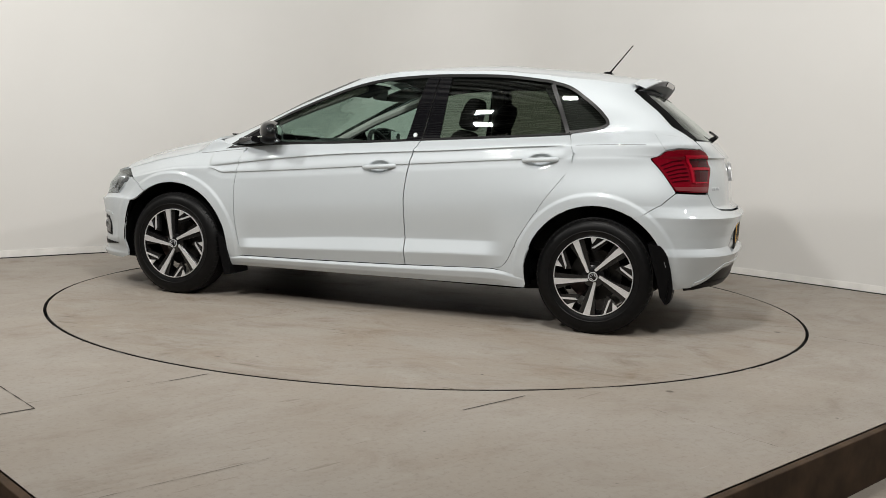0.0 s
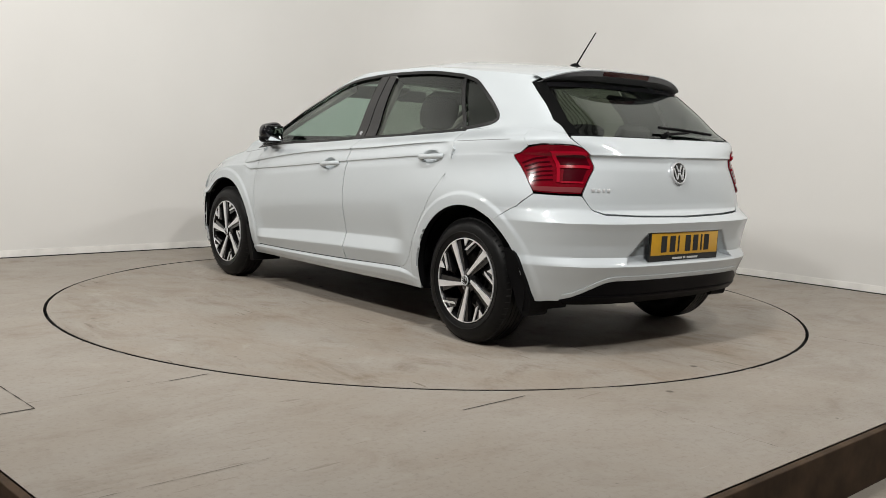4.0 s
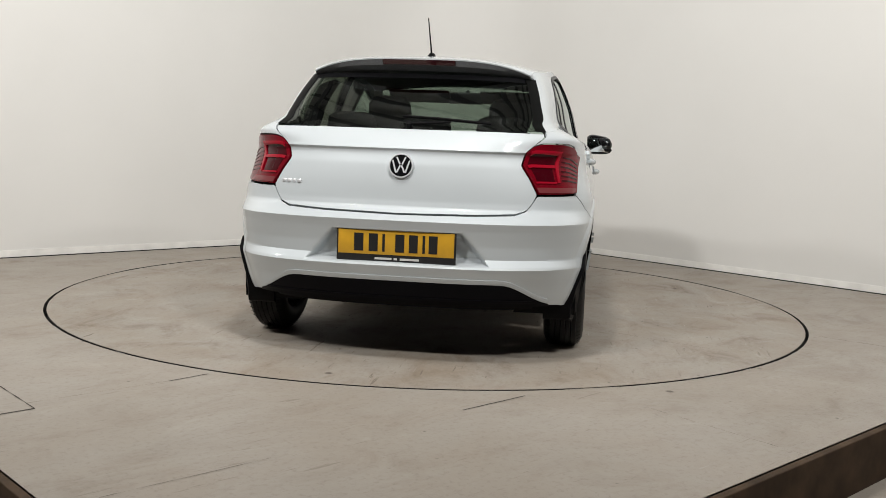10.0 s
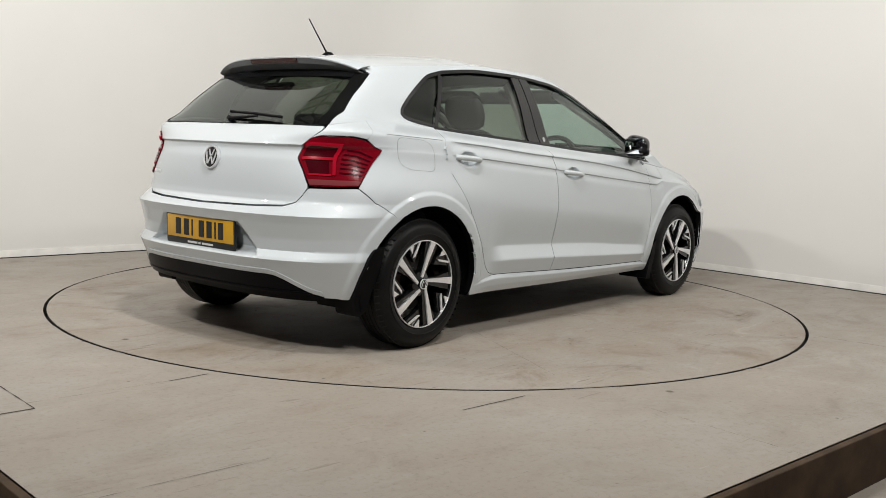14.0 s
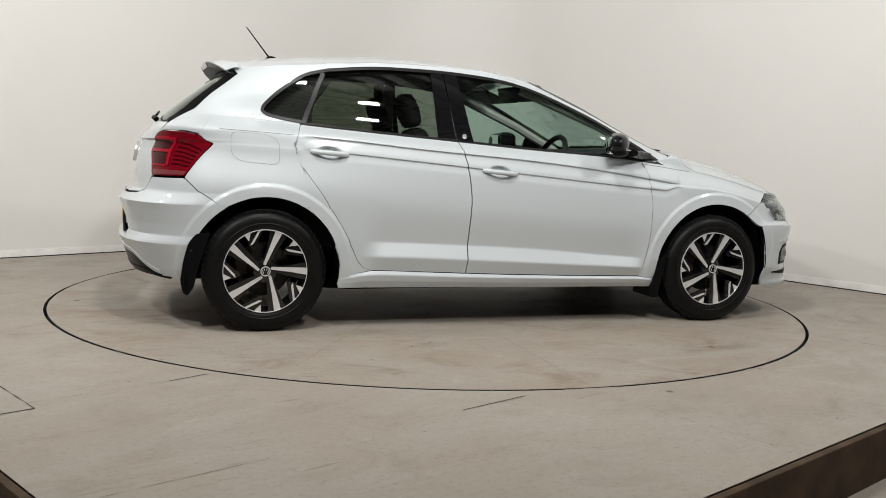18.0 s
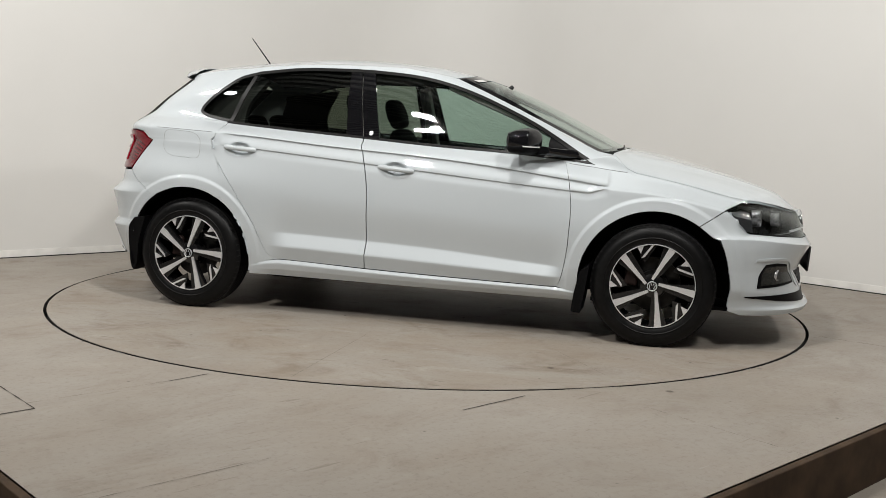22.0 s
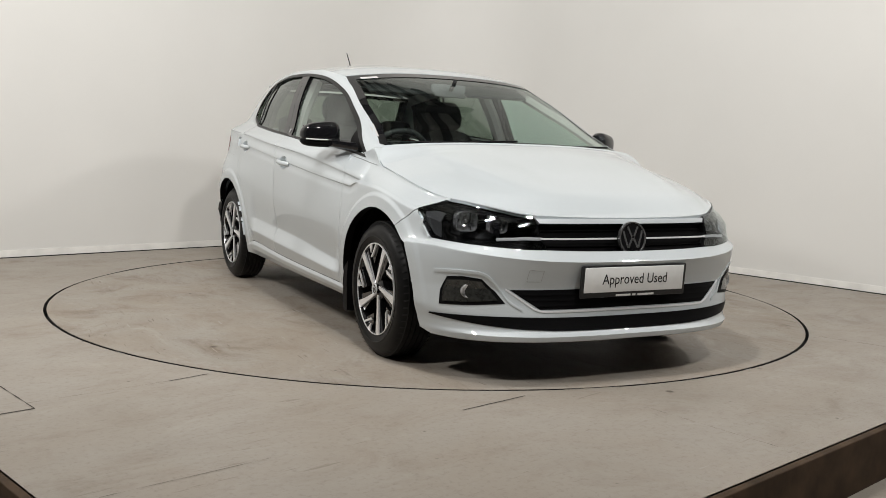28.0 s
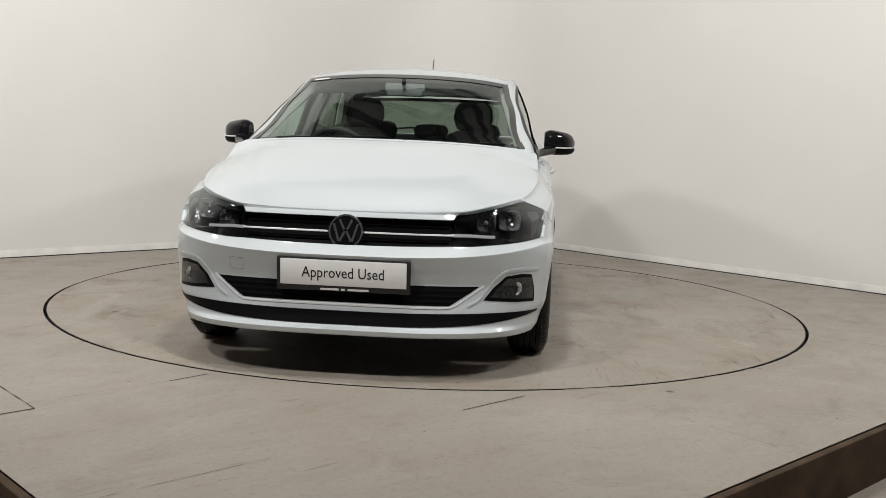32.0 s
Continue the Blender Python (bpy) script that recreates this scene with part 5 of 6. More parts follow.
def build_rear(car, gate, bumper):
    # tail lamps
    low = sx(LOW, (-1.663, 0.768), (-1.72, 0.764)) + ry(LOW, (0.70, 0.763), (0.602, 0.763))
    high = sx(LOW, (-1.532, 0.929), (-1.60, 0.970), (-1.66, 0.983)) + ry(LOW, (0.645, 0.985), (0.61, 0.984), (0.571, 0.972))
    left = sx(LOW, (-1.663, 0.768), (-1.60, 0.85), (-1.532, 0.929))
    right = ry(LOW, (0.602, 0.763), (0.560, 0.836), (0.525, 0.888), (0.537, 0.934), (0.571, 0.972))
    C = coons(low, high, left, right, 44, 28)
    P = LOW.at(C[..., 0], C[..., 1])
    U, W = np.linspace(0, 1, 45), np.linspace(0, 1, 29)

    def cell(u0, u1, v0, v1, lift, rim=0.006, nu=16, nv=6):
        """A piece of the lamp between shares of its width and height."""
        u, v = np.linspace(u0, u1, nu + 1), np.linspace(v0, v1, nv + 1)
        g = np.zeros((nu + 1, nv + 1, 3))
        for q in range(3):
            rows = np.stack([np.interp(u, U, P[:, j, q]) for j in range(P.shape[1])], 1)
            g[..., q] = np.stack([np.interp(v, W, rows[i]) for i in range(nu + 1)], 0)
        return sheet(g, lift, rim)
    for k in (1, -1):
        side = (lambda s: s) if k > 0 else mirrored
        lamp = part("tail_light", side(sheet(P, 0.006, 0.018, 0.002)), RED, car, "red tail light with dark chambers and bright bars")
        part("chamber", side(cell(0.56, 0.94, 0.58, 0.80, 0.0075, 0.002)), RED_DEEP, lamp)
        part("chamber", side(cell(0.60, 0.92, 0.20, 0.50, 0.0075, 0.002)), RED_DEEP, lamp)
        part("light_bar", side(cell(0.50, 0.95, 0.80, 0.86, 0.012)), RED_LIT, lamp)
        part("light_bar", side(cell(0.54, 0.95, 0.51, 0.57, 0.012)), RED_LIT, lamp)
        part("light_bar", side(cell(0.50, 0.55, 0.22, 0.80, 0.013)), RED_LIT, lamp)
        part("light_bar", side(cell(0.57, 0.95, 0.205, 0.24, 0.010)), RED_LIT, lamp)
        for i in range(6):
            v = 0.26 + i * 0.095
            part("rib", side(cell(0.05, 0.44, v, v + 0.03, 0.0085, 0.003, 16, 2)), RED_DEEP, lamp)
        part("reverse_lens", side(cell(0.02, 0.98, 0.03, 0.13, 0.009)), SMOKE, lamp)
    # badge and name
    badge("badge", (-1.884, 0, 0.868), (-1, 0, 0.18), 0.055, gate, BADGE)
    for i, (w, h) in enumerate(((0.018, 0.016), (0.020, 0.016), (0.012, 0.016), (0.020, 0.016))):
        y = 0.545 - i * 0.0255
        p = LOW.at(*np.array(ry(LOW, (y, 0.783))).T)[0]
        part("name_bar", moved(boxed_shape((w, h, 0.003), 0.001), oriented(p + [-0.002, 0, 0], (-1, 0.12, 0.2))), BADGE, gate)
    # plate
    m = oriented((-1.946, 0, 0.521), (-1, 0, -0.02))
    plate = part("number_plate", moved(boxed_shape((0.530, 0.142, 0.012), 0.004), m), INK, car, "yellow number plate in a black holder")
    part("board", moved(boxed_shape((0.514, 0.106, 0.004), 0.002), m @ Matrix.Translation((0, 0.012, 0.006))), YELLOW, plate)
    for x, w in ((-0.165, 0.052), (-0.100, 0.050), (-0.054, 0.014), (0.018, 0.050), (0.078, 0.048), (0.124, 0.014), (0.165, 0.048)):
        part("print_bar", moved(boxed_shape((w * 0.80, 0.078, 0.002), 0), m @ Matrix.Translation((x, 0.012, 0.0085))), INK, plate)
    for x, w in ((-0.055, 0.075), (0.0, 0.016), (0.062, 0.085)):
        part("print_bar", moved(boxed_shape((w, 0.009, 0.002), 0), m @ Matrix.Translation((x, -0.058, 0.0065))), PALE, plate)
    # valance
    yv = np.linspace(0.665, -0.665, 41)
    top = lambda y: 0.368 - 0.094 * step(abs(y), 0.46, 0.69)
    V = patch(LOW, (ry(LOW, *[(y, 0.268) for y in yv]), ry(LOW, *[(y, float(top(y))) for y in yv])), 60, 8)
    part("valance", sheet(V, 0.004, 0.01), VALANCE, bumper, "black lower valance")
    part("valance_rib", bar(LOW, ry(LOW, *[(y * 0.93, 0.292) for y in yv]), 0.010, 0.008, 0.008, 50), VALANCE, bumper)
    part("valance_lip", bar(LOW, ry(LOW, *[(y, float(top(y)) + 0.012) for y in yv]), 0.020, 0.004, 0.008, 60), PAINT, bumper)
    part("silencer", tube([(-1.62, -0.45, 0.30), (-1.62, 0.1, 0.30)], 0.075, 16), DISCIRON, car, "dull steel rear silencer")
    # dark edge band of the rear window
    p = resample(ry(TOP, *GLASS_EDGE), 16)
    q = resample(ry(TOP, *[(y - 0.045, z) for y, z in GLASS_EDGE]), 16)
    P = np.stack([TOP.at(p[:, 0], p[:, 1]), TOP.at((p[:, 0] + q[:, 0]) / 2, (p[:, 1] + q[:, 1]) / 2), TOP.at(q[:, 0], q[:, 1])], 1)
    s = sheet(P, 0.001, 0.0)
    part("glass_band", s, FRIT, gate)
    part("glass_band", mirrored(s), FRIT, gate)
    A, B = (TOP.at(*np.array(ry(TOP, *[(y, z0 + 0.012 * (1 - (y / 0.54) ** 2)) for y in np.linspace(0.54, -0.54, 21)])).T) for z0 in (1.285, 1.262))
    part("glass_band", sheet(np.stack([A, B], 1), 0.001, 0.0), GLOSS, gate)
    # rear wiper
    base = TOP.at(*np.array(ry(TOP, (0.0, 1.045))).T)[0]
    part("wiper", tube([base + [-0.02, -0.02, 0.01], base + [-0.012, -0.1, 0.016], TOP.at(*np.array(ry(TOP, (-0.20, 1.058))).T)[0] + [-0.018, 0, 0.01]], 0.008, 8, 0.6), BLACK, gate, "black rear wiper arm")
    arm = [TOP.at(*np.array(ry(TOP, (y, z))).T)[0] + [-0.022, 0, 0.012] for y, z in ((0.02, 1.075), (-0.15, 1.068), (-0.38, 1.052))]
    part("wiper_blade", tube(arm, 0.007, 6), BLACK, gate)
    part("wiper_hub", moved(disc_shape([(0.0, 0.028), (0.011, 0.027), (0.015, 0.0), (0.015, -0.01)], 20), oriented(base + [-0.004, -0.01, 0.0], (-1, 0, 0.7))), BLACK, gate)
    # spoiler
    n = 31
    yy = np.linspace(0.535, -0.535, n)
    e = 1 - (np.abs(yy) / 0.535) ** 3.6
    front = np.stack([-1.385 - 0.035 * e, yy, 1.322 + 0.050 * e], 1)
    back = np.stack([-1.455 - 0.075 * e, yy * 0.975, 1.300 + 0.062 * e], 1)
    under = np.stack([-1.445 - 0.070 * e, yy * 0.97, 1.292 + 0.040 * e], 1)
    root = np.stack([-1.405 - 0.055 * e, yy * 0.99, 1.280 + 0.030 * e], 1)
    mid = (front + back) / 2 + np.stack([0 * e, 0 * e, 0.004 + 0.004 * e], 1)
    sp = part("spoiler", sheet(np.stack([front, mid, back], 1), 0, 0.004), PAINT, gate, "body-coloured roof spoiler with a grey underside")
    part("underside", sheet(np.stack([back, under, root], 1), 0, 0.003), TRIMGREY_DARK, sp, "speckled grey underside")
    i0 = [i for i in range(n) if abs(yy[i]) < 0.2]
    q = np.stack([back[i0] * 0.86 + under[i0] * 0.14, back[i0] * 0.16 + under[i0] * 0.84], 1)
    part("brake_light", sheet(q, 0.004, 0.004), plain("dark brake lens", (0.030, 0.002, 0.004), 0.12, coat=0.5), sp, "dark red high brake light")
    # aerial
    a = part("aerial", tube([(-1.165, 0, 1.414), (-1.19, 0, 1.446), (-1.295, 0, 1.578)], 0.0055, 8, 0.5), BLACK, car, "black roof aerial")
    part("aerial_foot", moved(disc_shape([(0.0, 0.022), (0.014, 0.018), (0.03, 0.0), (0.03, -0.012)], 20), Matrix.Translation((-1.155, 0, 1.404)) @ Matrix.Diagonal((1.5, 0.8, 1, 1))), BLACK, a)


FRIT = plain("black glass edge print", (0.004, 0.0042, 0.0042), 0.5, shine=0.04)
VALANCE = plain("satin black valance", (0.004, 0.004, 0.0055), 0.3, shine=0.06)
TRIMGREY_DARK = plain("speckled grey plastic", (0.125, 0.128, 0.135), 0.5, grain=0.5, scale=220)


def build_sides(car, doors):
    for k in (1, -1):
        side = (lambda s: s) if k > 0 else mirrored
        for name, x0, x1 in (("front_door", 0.03, -0.155), ("rear_door", -0.875, -1.055)):
            xm = (x0 + x1) / 2
            zc = float(z_c2(xm)) - 0.008
            slope = float(z_c2(x0) - z_c2(x1)) / (x0 - x1)
            yc = float(side_width(xm, zc))
            pts = []
            for s in np.linspace(0, 1, 9):
                x = x0 + (x1 - x0) * s
                z = zc + slope * (x - xm)
                pts.append((x, float(side_width(x, z)) + 0.028 * math.sin(math.pi * min(max(s, 0.0), 1.0)) ** 0.45 - 0.004, z))
            h = part("handle", side(tube(pts, 0.0135, 10, 1.0, 1.0)), PAINT, doors[name, k], "body-coloured pull handle")
        # mirror
        foot = part("mirror_foot", side(joined(loft([((0.82, 0.775, 0.94), 0.055, 0.022), ((0.76, 0.80, 0.945), 0.06, 0.022), ((0.685, 0.86, 0.955), 0.055, 0.020)]))), GLOSS, doors["front_door", k])
        sections = []
        for s in np.linspace(0, 1, 15):
            y = 0.800 + 0.166 * s
            w = max(0.05, 1 - (2 * s - 1.0) ** 4 * (1 if s > 0.5 else 0.55)) ** 0.5
            sections.append(((0.634 - 0.070 * s ** 1.5, y, 1.0 - 0.006 * s), 0.072 * w * (1 - 0.30 * s), 0.070 * w * (1 - 0.30 * s)))
        mir = part("wing_mirror", side(egg(sections)), GLOSS, doors["front_door", k], "gloss black wing mirror")
        part("lower_shell", side(egg([((c[0] + 0.002, c[1], c[2] - 0.034), a * 0.96, b * 0.55) for c, a, b in sections])), BLACK, mir)
        part("mirror_glass", side(moved(boxed_shape((0.130, 0.092, 0.004), 0.001), oriented((0.548, 0.880, 0.992), (-1, -0.12, 0.0)))), MIRROR, mir)
        part("indicator", side(tube([(0.686, 0.86, 0.968), (0.662, 0.915, 0.968), (0.618, 0.953, 0.970)], 0.0035, 6)), PALE, mir)
        # mirror triangle and pillar badge
        T = TOP.at(*np.moveaxis(coons(sx(TOP, (0.925, 0.918), (0.82, 0.926), (0.715, 0.932)), sx(TOP, (0.90, 0.934), (0.82, 0.978), (0.725, 1.032)), None, None, 8, 8), -1, 0))
        part("mirror_triangle", side(sheet(T, 0.001, 0.004)), BLACK, doors["front_door", k])
        part("pillar_badge", side(moved(disc_shape([(0, 0.002), (0.012, 0.002), (0.014, 0.0)], 16), oriented((-0.235, float(side_width(-0.235, 1.01)) + 0.004, 1.01), (0, 1, 0.35)))), DIMREF, car)
        # mud flaps
        for cx, pts in ((AXLE, [(0.965, 0.40), (0.915, 0.36), (0.890, 0.24), (0.878, 0.150), (0.925, 0.145), (0.945, 0.26)]),
                        (-AXLE, [(-1.545, 0.500), (-1.612, 0.492), (-1.648, 0.445), (-1.668, 0.36), (-1.680, 0.26), (-1.670, 0.20), (-1.65, 0.18), (-1.618, 0.225), (-1.60, 0.32)])):
            pts = [(float(x), float(z)) for x, z in resample(pts + pts[:1], 36)[:-1]]
            n = len(pts)
            y1 = [0.850 if cx > 0 else min(0.822, float(LOW.at(LOW.a_of_x(x, max(z, 0.30)), max(z, 0.30))[1]) + 0.016) for x, z in pts]
            V = [(x, 0.64, z) for x, z in pts] + [(x, y - 0.10 * max(0.0, 0.30 - z), z) for y, (x, z) in zip(y1, pts)]
            F = [tuple(range(n)), tuple(range(2 * n - 1, n - 1, -1))] + [(i, n + i, n + (i + 1) % n, (i + 1) % n) for i in range(n)]
            part("mud_flap", side((V, F)), BLACK, car, "black rubber mud flap")
        # arch lip
        for fr, a0, a1 in ((True, 192, 0), (False, -12, 187)):
            p = np.array(arch(fr, a0, a1, 40, ARCH_R - 0.002))
            A = LOW.at(LOW.a_of_x(p[:, 0], p[:, 1]), p[:, 1])
            B = A - np.array([0, 0.035, 0])
            part("arch_lip", side(sheet(np.stack([A, B], 1), 0, 0.0)), BLACK, car)
        # thin grey strip paints the shade along the shoulder crease
        part("shoulder_shade_line", side(bar(LOW, sx(LOW, *[(x, float(z_c1(x))) for x in np.linspace(-1.145, -1.50, 8)]), 0.0024, 0.0006, 0.001, 20)), FAINT, car)
        part("fender_seam", side(bar(LOW, sx(LOW, (0.83, 0.893), (0.95, 0.880), (1.04, 0.868), (1.12, 0.860)), 0.0026, 0.0006, 0.001, 12)), FAINT, car)
    # fuel flap seam on the right side
    c = [(-1.33 + 0.118 * sgn(math.cos(t)) * abs(math.cos(t)) ** 0.5, 0.915 - 0.02 * math.cos(t) + 0.072 * sgn(math.sin(t)) * abs(math.sin(t)) ** 0.5) for t in np.linspace(0, 2 * math.pi, 49)]
    V, F = [], []
    for x, z in c:
        for s in (0.985, 1.0):
            px, pz = -1.33 + (x + 1.33) * s, 0.915 + (z - 0.915) * s
            V.append((px, -float(LOW.at(LOW.a_of_x(px, pz), pz)[1]) - 0.0012, pz))
    F = [(2 * i, 2 * i + 1, 2 * i + 3, 2 * i + 2) for i in range(48)]
    part("fuel_flap_seam", (V, F), FAINT, car, "rounded seam of the fuel flap")


MIRROR = plain("mirror glass", (0.85, 0.87, 0.88), 0.02, 1.0)


def sgn(v):
    return 1.0 if v >= 0 else -1.0


def egg(sections, n=20):
    """A closed body of elliptical sections that stand across y."""
    V, F = [], []
    for (x, y, z), a, b in sections:
        for q in range(n):
            t = 2 * math.pi * q / n
            c, s = math.cos(t), math.sin(t)
            V.append((x + a * sgn(c) * abs(c) ** 0.75, y, z + b * sgn(s) * abs(s) ** 0.75))
    m = len(sections)
    for i in range(m - 1):
        for q in range(n):
            w = (q + 1) % n
            F.append((i * n + q, (i + 1) * n + q, (i + 1) * n + w, i * n + w))
    F += [tuple(range(n)), tuple((m - 1) * n + q for q in range(n - 1, -1, -1))]
    return V, F


def loft(sections, n=12):
    return egg(sections, n)


def build_wheels(car):
    """Four wheels about their own centres; the outer face looks to +y and is drawn as (p, q) with p to the viewer's right."""
    wheel = new("wheel", None)
    w = 0.090
    prof = [(0.205, -w + 0.012), (0.222, -w), (0.262, -w - 0.004), (0.288, -w + 0.010), (0.3035, -w + 0.030)]
    tread = []
    for i in range(5):
        a, b = -0.060 + i * 0.0248, -0.060 + i * 0.0248 + 0.0208
        tread += [(0.300, a - 0.002), (0.308, a), (0.308, b), (0.300, b + 0.002)]
    prof = prof + tread + [(r, -y) for r, y in prof[::-1]]
    tyre = part("tyre", lathe(prof, 96), RUBBER, wheel)
    V, F = [], []
    for sgn_y in (1, -1):
        for i in range(60):
            t0 = 2 * math.pi * i / 60
            k = len(V)
            for dt, y, r in ((0, 0.058, 0.3072), (0.022, 0.058, 0.3072), (0.034, 0.082, 0.2955), (0.012, 0.082, 0.2955)):
                V.append((r * math.cos(t0 + dt), y * sgn_y, r * math.sin(t0 + dt)))
            F.append((k, k + 1, k + 2, k + 3))
    tagged(part("tread", (V, F), TREAD, tyre), "grooved tread shoulder", kind="stuff")
    part("sidewall_ring", lathe([(0.236, w + 0.0035), (0.239, w + 0.0055), (0.242, w + 0.004)], 72), RUBBER, tyre)
    d = w - 0.004
    part("rim", lathe([(0.212, d - 0.006), (0.2065, d + 0.002), (0.203, d - 0.002), (0.199, d - 0.03), (0.192, 0.0), (0.20, -w + 0.01)], 72), RIMBLACK, wheel)
    part("rim_edge", lathe([(0.2095, d - 0.002), (0.2085, d + 0.004), (0.2052, d + 0.0045), (0.2045, d - 0.002)], 72), ALLOY, wheel, "machined bright rim edge")
    hub = part("hub", lathe([(0.0, d - 0.004), (0.040, d - 0.009), (0.058, d - 0.016), (0.060, d - 0.06), (0.0, d - 0.07)], 40), RIMBLACK, wheel)
    part("centre_cap", lathe([(0.0, d + 0.006), (0.022, d + 0.006), (0.025, d + 0.001)], 32), GLOSS, hub)
    part("cap_ring", lathe([(0.020, d + 0.006), (0.0215, d + 0.0075), (0.0245, d + 0.007), (0.0255, d + 0.002)], 32), BADGE, hub)
    for line in ([(-0.008, 0.015), (-0.004, 0.005)], [(0.008, 0.015), (0.004, 0.005)], [(-0.016, 0.008), (-0.009, -0.012)], [(0.016, 0.008), (0.009, -0.012)]):
        st = stroke([(-p, q) for p, q in line], 0.0035, 0.0012, 0.0)
        part("cap_bar", ([(x, d + 0.0065 + z, y) for x, y, z in st[0]], [f[::-1] for f in st[1]]), BADGE, hub)
    for i in range(5):
        t = 2 * math.pi * i / 5 + 0.3
        part("wheel_bolt", ([(0.046 * math.cos(t) + x, y, 0.046 * math.sin(t) + z) for x, y, z in lathe([(0, d - 0.004), (0.008, d - 0.005), (0.009, d - 0.014)], 10)[0]], lathe([(0, 0), (1, 0), (1, 1)], 10)[1]), STEEL, hub)
    disc = part("brake_disc", lathe([(0.0, 0.012), (0.07, 0.012), (0.072, -0.006), (0.135, -0.006), (0.135, -0.026), (0.0, -0.026)], 48), DISCIRON, wheel, "dull steel brake disc")
    part("caliper", boxed((0.07, 0.05, 0.11), Matrix.Translation((0.11, -0.01, 0.03)), 0.012), CALIPER, wheel, "dark red-brown brake caliper")

    def plate(poly, y_top, depth, lean=0.0):
        """A flat bar from an outline (p, q), its top sinking to the hub by lean."""
        n = len(poly)
        V = [(-p, y_top - lean * (1 - math.hypot(p, q) / 0.2), q) for p, q in poly] + [(-p, y_top - depth - lean * (1 - math.hypot(p, q) / 0.2), q) for p, q in poly]
        F = [tuple(range(n)), tuple(range(2 * n - 1, n - 1, -1))] + [(i, n + i, n + (i + 1) % n, (i + 1) % n) for i in range(n)]
        return V, F
    for i in range(5):
        a = 2 * math.pi * i / 5
        c, s = math.cos(a), math.sin(a)
        turn = lambda poly: [(p * c - q * s, p * s + q * c) for p, q in poly]
        part("spoke_web", plate(turn([(0.02, 0.026), (0.10, 0.022), (0.204, 0.040), (0.204, -0.050), (0.10, -0.024), (0.03, -0.004)]), d - 0.008, 0.03, 0.004), RIMBLACK, wheel)
        part("spoke", plate(turn([(0.029, 0.020), (0.120, 0.0165), (0.206, 0.013), (0.205, -0.022), (0.120, -0.0055), (0.029, 0.007)]), d + 0.002, 0.008, 0.006), ALLOY, wheel, "machined bright spoke")
        part("blade_web", plate(turn([(0.085, 0.085), (0.105, 0.120), (0.152, 0.140), (0.190, 0.085), (0.19, 0.07)]), d - 0.010, 0.02), RIMBLACK, wheel)
        part("blade", plate(turn([(0.100, 0.111), (0.184, 0.0935), (0.189, 0.083), (0.112, 0.098)]), d + 0.001, 0.006), ALLOY, wheel, "machined bright blade")
        part("blade", plate(turn([(0.118, 0.122), (0.162, 0.127), (0.147, 0.144), (0.138, 0.150)]), d + 0.001, 0.006), ALLOY, wheel)
    first = True
    for cx, face, phases in ((AXLE, 0.838, (31.0, -6.0)), (-AXLE, 0.818, (48.5, 1.0))):
        for k, phase in zip((1, -1), phases):
            wh = wheel if first else copy_thing(wheel, Matrix.Identity(4))
            first = False
            wh.parent = car
            wh.matrix_basis = pose(cx, k * (face - 0.086), HUB_Z, 0, 0, 0 if k > 0 else 180) @ pose(0, 0, 0, 0, phase, 0)


DISCIRON = plain("dark iron", (0.035, 0.034, 0.033), 0.4, 0.8, grain=0.2, scale=40)
TREAD = plain("tread groove", (0.008, 0.008, 0.008), 0.9)
CALIPER = plain("rusty caliper", (0.035, 0.017, 0.014), 0.6, grain=0.3, scale=40)


def cushion(size, m, bevel=0.04):
    return moved(boxed_shape(size, bevel), m)


def padded(rows, n=28, power=2.8):
    """An upholstered body of rounded cross sections (height, half depth, half width)."""
    V, F = [], []
    for z, a, b in rows:
        for q in range(n):
            c, s = math.cos(2 * math.pi * q / n), math.sin(2 * math.pi * q / n)
            V.append((a * sgn(c) * abs(c) ** (2 / power), b * sgn(s) * abs(s) ** (2 / power), z))
    for i in range(len(rows) - 1):
        F += [(i * n + q, i * n + (q + 1) % n, (i + 1) * n + (q + 1) % n, (i + 1) * n + q) for q in range(n)]
    return V, F + [tuple(range(n - 1, -1, -1)), tuple((len(rows) - 1) * n + q for q in range(n))]


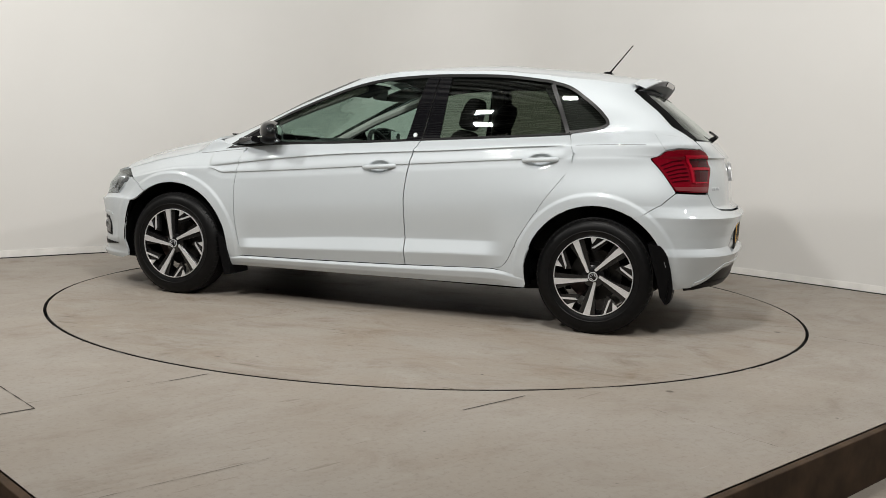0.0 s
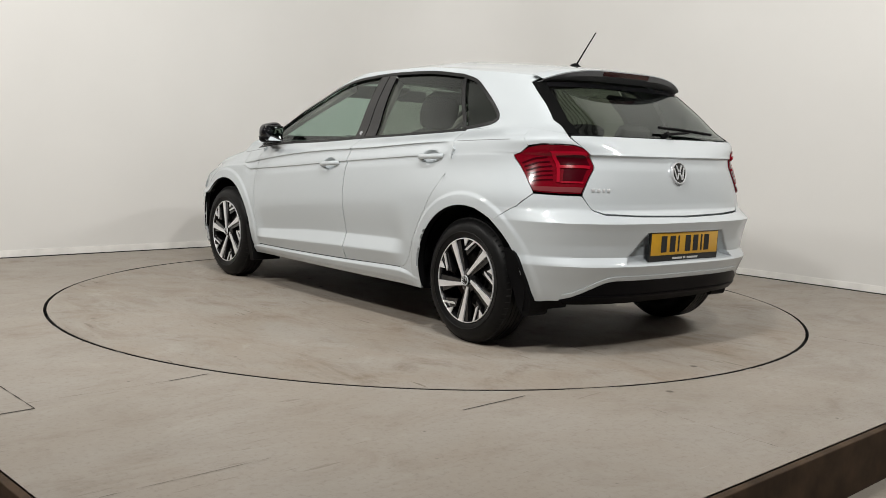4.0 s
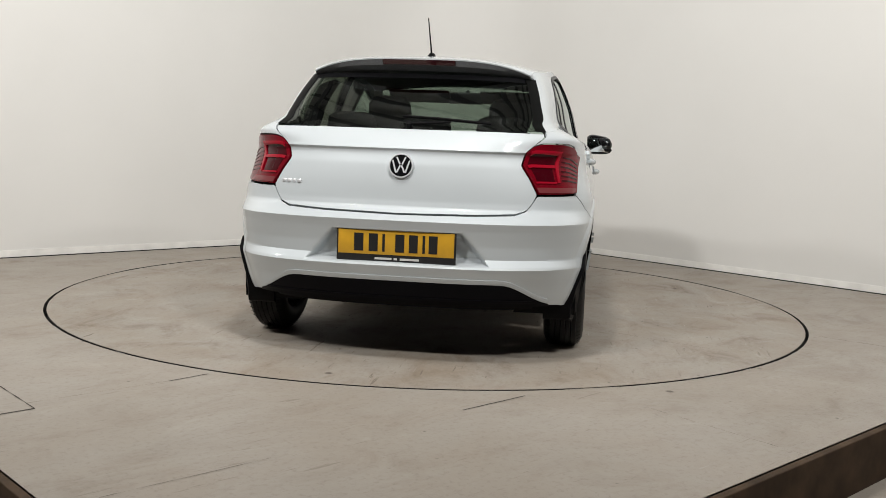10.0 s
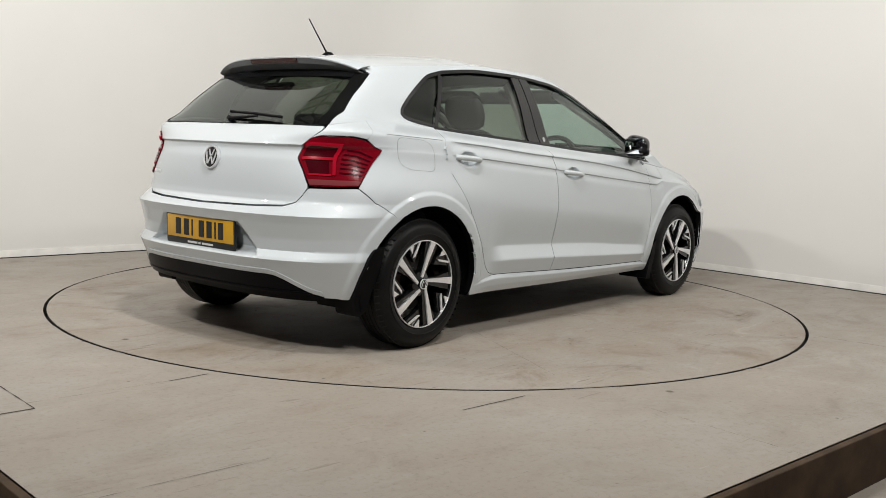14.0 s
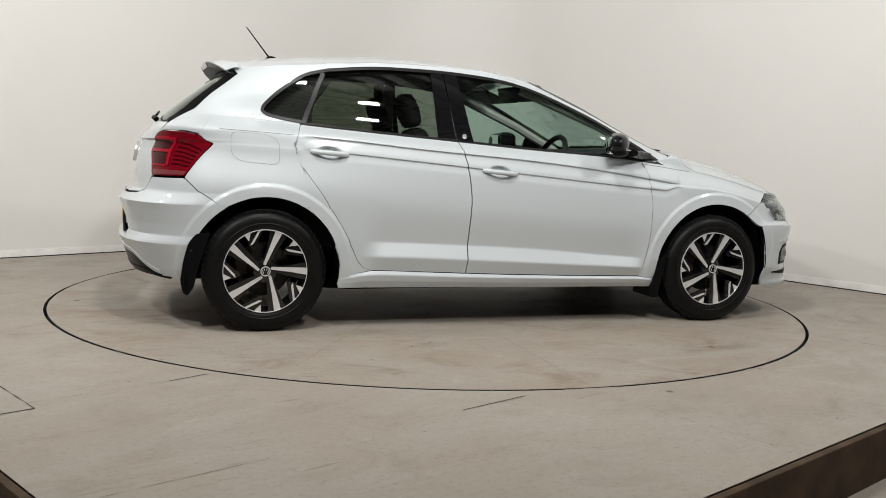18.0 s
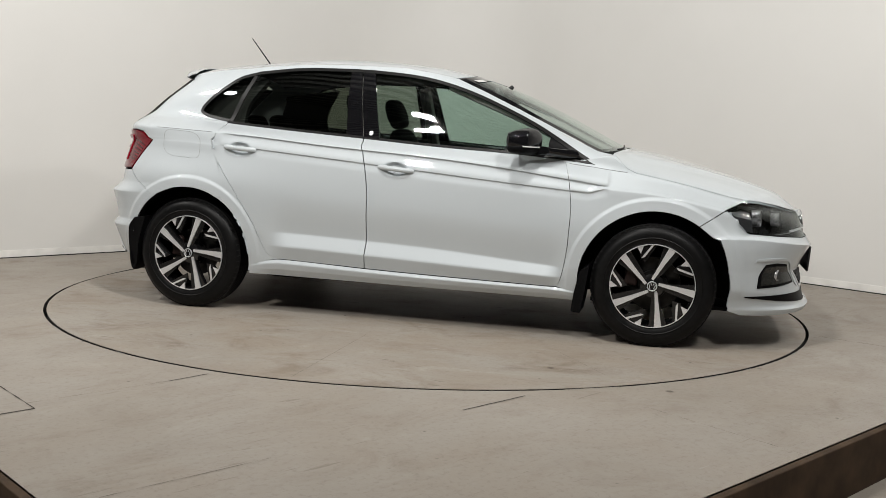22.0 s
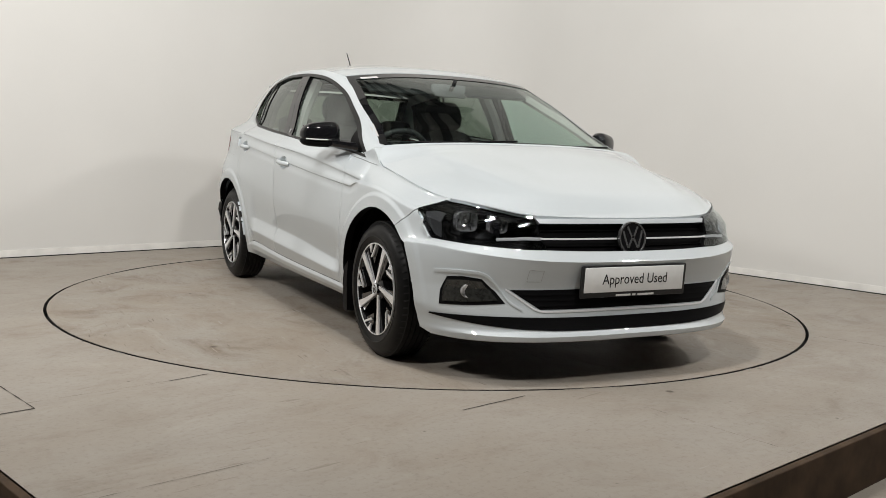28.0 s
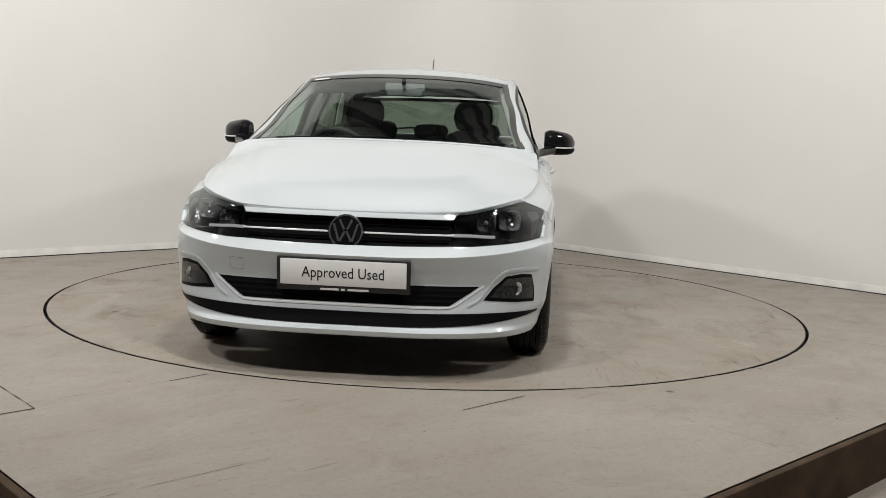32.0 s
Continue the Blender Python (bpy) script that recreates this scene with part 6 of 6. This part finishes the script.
def build_inside(car):
    for k in (1, -1):
        y = 0.355 * k
        seat = part("front_seat", cushion((0.52, 0.50, 0.16), Matrix.Translation((0.05, y, 0.50)) @ Euler((0, radians(-6), 0)).to_matrix().to_4x4(), 0.05), CLOTH, car, "charcoal cloth front seat with headrest")
        lean = Matrix.Translation((-0.24, y, 0.56)) @ Euler((0, radians(-20), 0)).to_matrix().to_4x4()
        part("backrest", moved(padded([(-0.04, 0.06, 0.20), (0.0, 0.075, 0.235), (0.15, 0.08, 0.25), (0.30, 0.07, 0.245), (0.42, 0.062, 0.215), (0.485, 0.055, 0.165), (0.51, 0.035, 0.12)]), lean), CLOTH, seat)
        part("headrest", moved(padded([(0.525, 0.03, 0.085), (0.54, 0.045, 0.108), (0.60, 0.052, 0.128), (0.665, 0.048, 0.122), (0.70, 0.035, 0.10), (0.71, 0.015, 0.07)]), lean @ Matrix.Translation((0.01, 0, 0))), CLOTH, seat)
    bench = part("rear_bench", cushion((0.48, 1.24, 0.18), Matrix.Translation((-0.85, 0, 0.49)), 0.05), CLOTH, car, "charcoal cloth rear bench with three headrests")
    lean = Matrix.Translation((-1.06, 0, 0.55)) @ Euler((0, radians(-22), 0)).to_matrix().to_4x4()
    part("backrest", cushion((0.14, 1.22, 0.50), lean @ Matrix.Translation((0, 0, 0.20)), 0.05), CLOTH, bench)
    for y, h in ((0.38, 0.13), (0.0, 0.10), (-0.38, 0.13)):
        part("headrest", moved(padded([(-h / 2, 0.025, 0.10), (-h * 0.4, 0.04, 0.118), (0.0, 0.046, 0.128), (h * 0.36, 0.040, 0.116), (h / 2, 0.02, 0.085)]), lean @ Matrix.Translation((0, y, 0.535))), CLOTH, bench)
    # dashboard and wheel on the right
    yy = np.linspace(0.70, -0.70, 21)
    rows = []
    for x, z in ((1.02, 0.925), (0.80, 0.955), (0.62, 0.945), (0.52, 0.90), (0.50, 0.78), (0.58, 0.55)):
        rows.append([(x - 0.03 * (abs(y) / 0.7) ** 2, y, z + (0.02 if -0.56 < y < -0.16 and 0.5 < x < 0.9 else 0.0)) for y in yy])
    part("dashboard", sheet(np.array(rows), 0, 0.0), DASH, car, "dark moulded dashboard")
    m = Matrix.Translation((0.42, -0.36, 0.865)) @ Euler((0, radians(-66), 0)).to_matrix().to_4x4()
    ring = [(m @ Vector((0.18 * math.cos(t), 0.18 * math.sin(t), 0))) for t in np.linspace(0, 2 * math.pi, 33)]
    sw = part("steering_wheel", tube(ring, 0.016, 10), DASH, car, "black steering wheel")
    part("wheel_boss", moved(boxed_shape((0.14, 0.13, 0.05), 0.02), m), DASH, sw)
    for t in (0, math.pi / 2, -math.pi / 2):
        part("wheel_arm", tube([m @ Vector((0, 0, 0)), m @ Vector((-0.17 * math.cos(t), 0.17 * math.sin(t), 0))], 0.014, 8), DASH, sw)
    mm = oriented((0.30, 0, 1.265), (-1, -0.1, -0.15))
    # the housing's lighter grey stands in for the reflection on its back
    rv = part("rear_view_mirror", moved(boxed_shape((0.23, 0.075, 0.03), 0.012), mm), TRIMGREY_DARK, car, "interior mirror behind the windscreen, its reflection given as grey colour")
    part("mirror_stalk", tube([(0.33, 0, 1.27), (0.38, 0, 1.315)], 0.012, 8), DASH, rv)
    # sun visors, roof lining, pillar trims, parcel shelf
    for k in (1, -1):
        part("sun_visor", moved(boxed_shape((0.17, 0.40, 0.018), 0.008), Matrix.Translation((0.265, 0.30 * k, 1.270)) @ Euler((0, radians(22), 0)).to_matrix().to_4x4()), DASH, car, "dark folded sun visor")
    u = np.linspace(-1.30, 0.16, 20)
    v = np.linspace(-1, 1, 15)
    G = np.array([[(x, float(y_rail(x)) * 0.96 * s, float(z_rail(x)) - 0.028 + 0.055 * (1 - abs(s) ** 2.4)) for s in v] for x in u])
    part("roof_lining", grid_shape(G, 0, None, True), LINING, car, "grey roof lining")
    part("parcel_shelf", boxed((0.42, 1.10, 0.02), Matrix.Translation((-1.40, 0, 0.93)), 0.006), DASH, car, "dark parcel shelf")
    for k in (1, -1):
        side = (lambda s: s) if k > 0 else mirrored
        part("pillar_trim", side(tube([(0.96, 0.69, 0.93), (0.60, 0.625, 1.10), (0.15, 0.56, 1.28)], 0.028, 8)), TRIMGREY, car, "grey windscreen pillar trim")
        part("pillar_trim", side(tube([(-0.28, 0.715, 0.95), (-0.30, 0.65, 1.14), (-0.32, 0.57, 1.31)], 0.04, 8)), TRIMGREY, car)
        lining = TOP.at(*np.moveaxis(coons(sx(TOP, (-1.02, 1.03), (-1.20, 1.05), (-1.36, 1.06)), sx(TOP, (-0.92, 1.32), (-1.10, 1.30), (-1.30, 1.27)), None, None, 10, 10), -1, 0))
        part("quarter_lining", side(sheet(lining, -0.055, 0.03)), DASH, car, "dark inner lining of the rear quarter")


car, doors, gate, bumper_f, bumper_r = build_car()
build_front(car, bumper_f)
build_rear(car, gate, bumper_r)
build_sides(car, doors)
build_wheels(car)
build_inside(car)


def build_turntable():
    d = part("turntable", lathe([(0.0, 0.0), (1.2, 0.0), (R_DISC - 0.003, 0.0), (R_DISC, -0.003)], 160, axis="z"), DISCFLOOR)
    tagged(d, "round worn warm-grey concrete turntable disc with scuffs", "turntable")
    part("rim", lathe([(R_DISC, -0.003), (R_DISC - 0.002, -0.012), (R_DISC - 0.002, -0.05)], 160, axis="z"), PIT, d, "dark steel rim")
    for i, (a, b, half, share) in enumerate((((0.02, -1.27), (0.02, -2.2), 0.0013, 0.7), ((0.95, -1.2), (1.25, -1.65), 0.0012, 0.6), ((0.445, 0.79), (0.94, 1.91), 0.0014, 0.75), ((-0.59, -0.79), (-1.11, -1.69), 0.0013, 0.7))):
        part("joint", joint_shape(a, b, half, share, 80 + i, 0.001), SEAM_FAINT, d)
    return d


disc = build_turntable()
CAR_AT = (0.126, -0.136)


drift = hermite((0, -0.05), (3, -0.18), (8, 0.32), (13, 0.63), (17, 0.62), (20, 0.4), (25, 0.05), (32, -0.38))


def heading(t):
    return 160.35 - 7.985 * t + float(drift(t))


def motions():
    spin, drive = [], []
    for i in range(33):
        t, a = float(i), heading(i)
        c, s = math.cos(radians(a)), math.sin(radians(a))
        spin.append((t, pose(0, 0, 0, 0, 0, a)))
        drive.append((t, pose(c * CAR_AT[0] - s * CAR_AT[1], s * CAR_AT[0] + c * CAR_AT[1], 0, 0, 0, a)))
    walk(disc, spin)
    walk(car, drive)


motions()
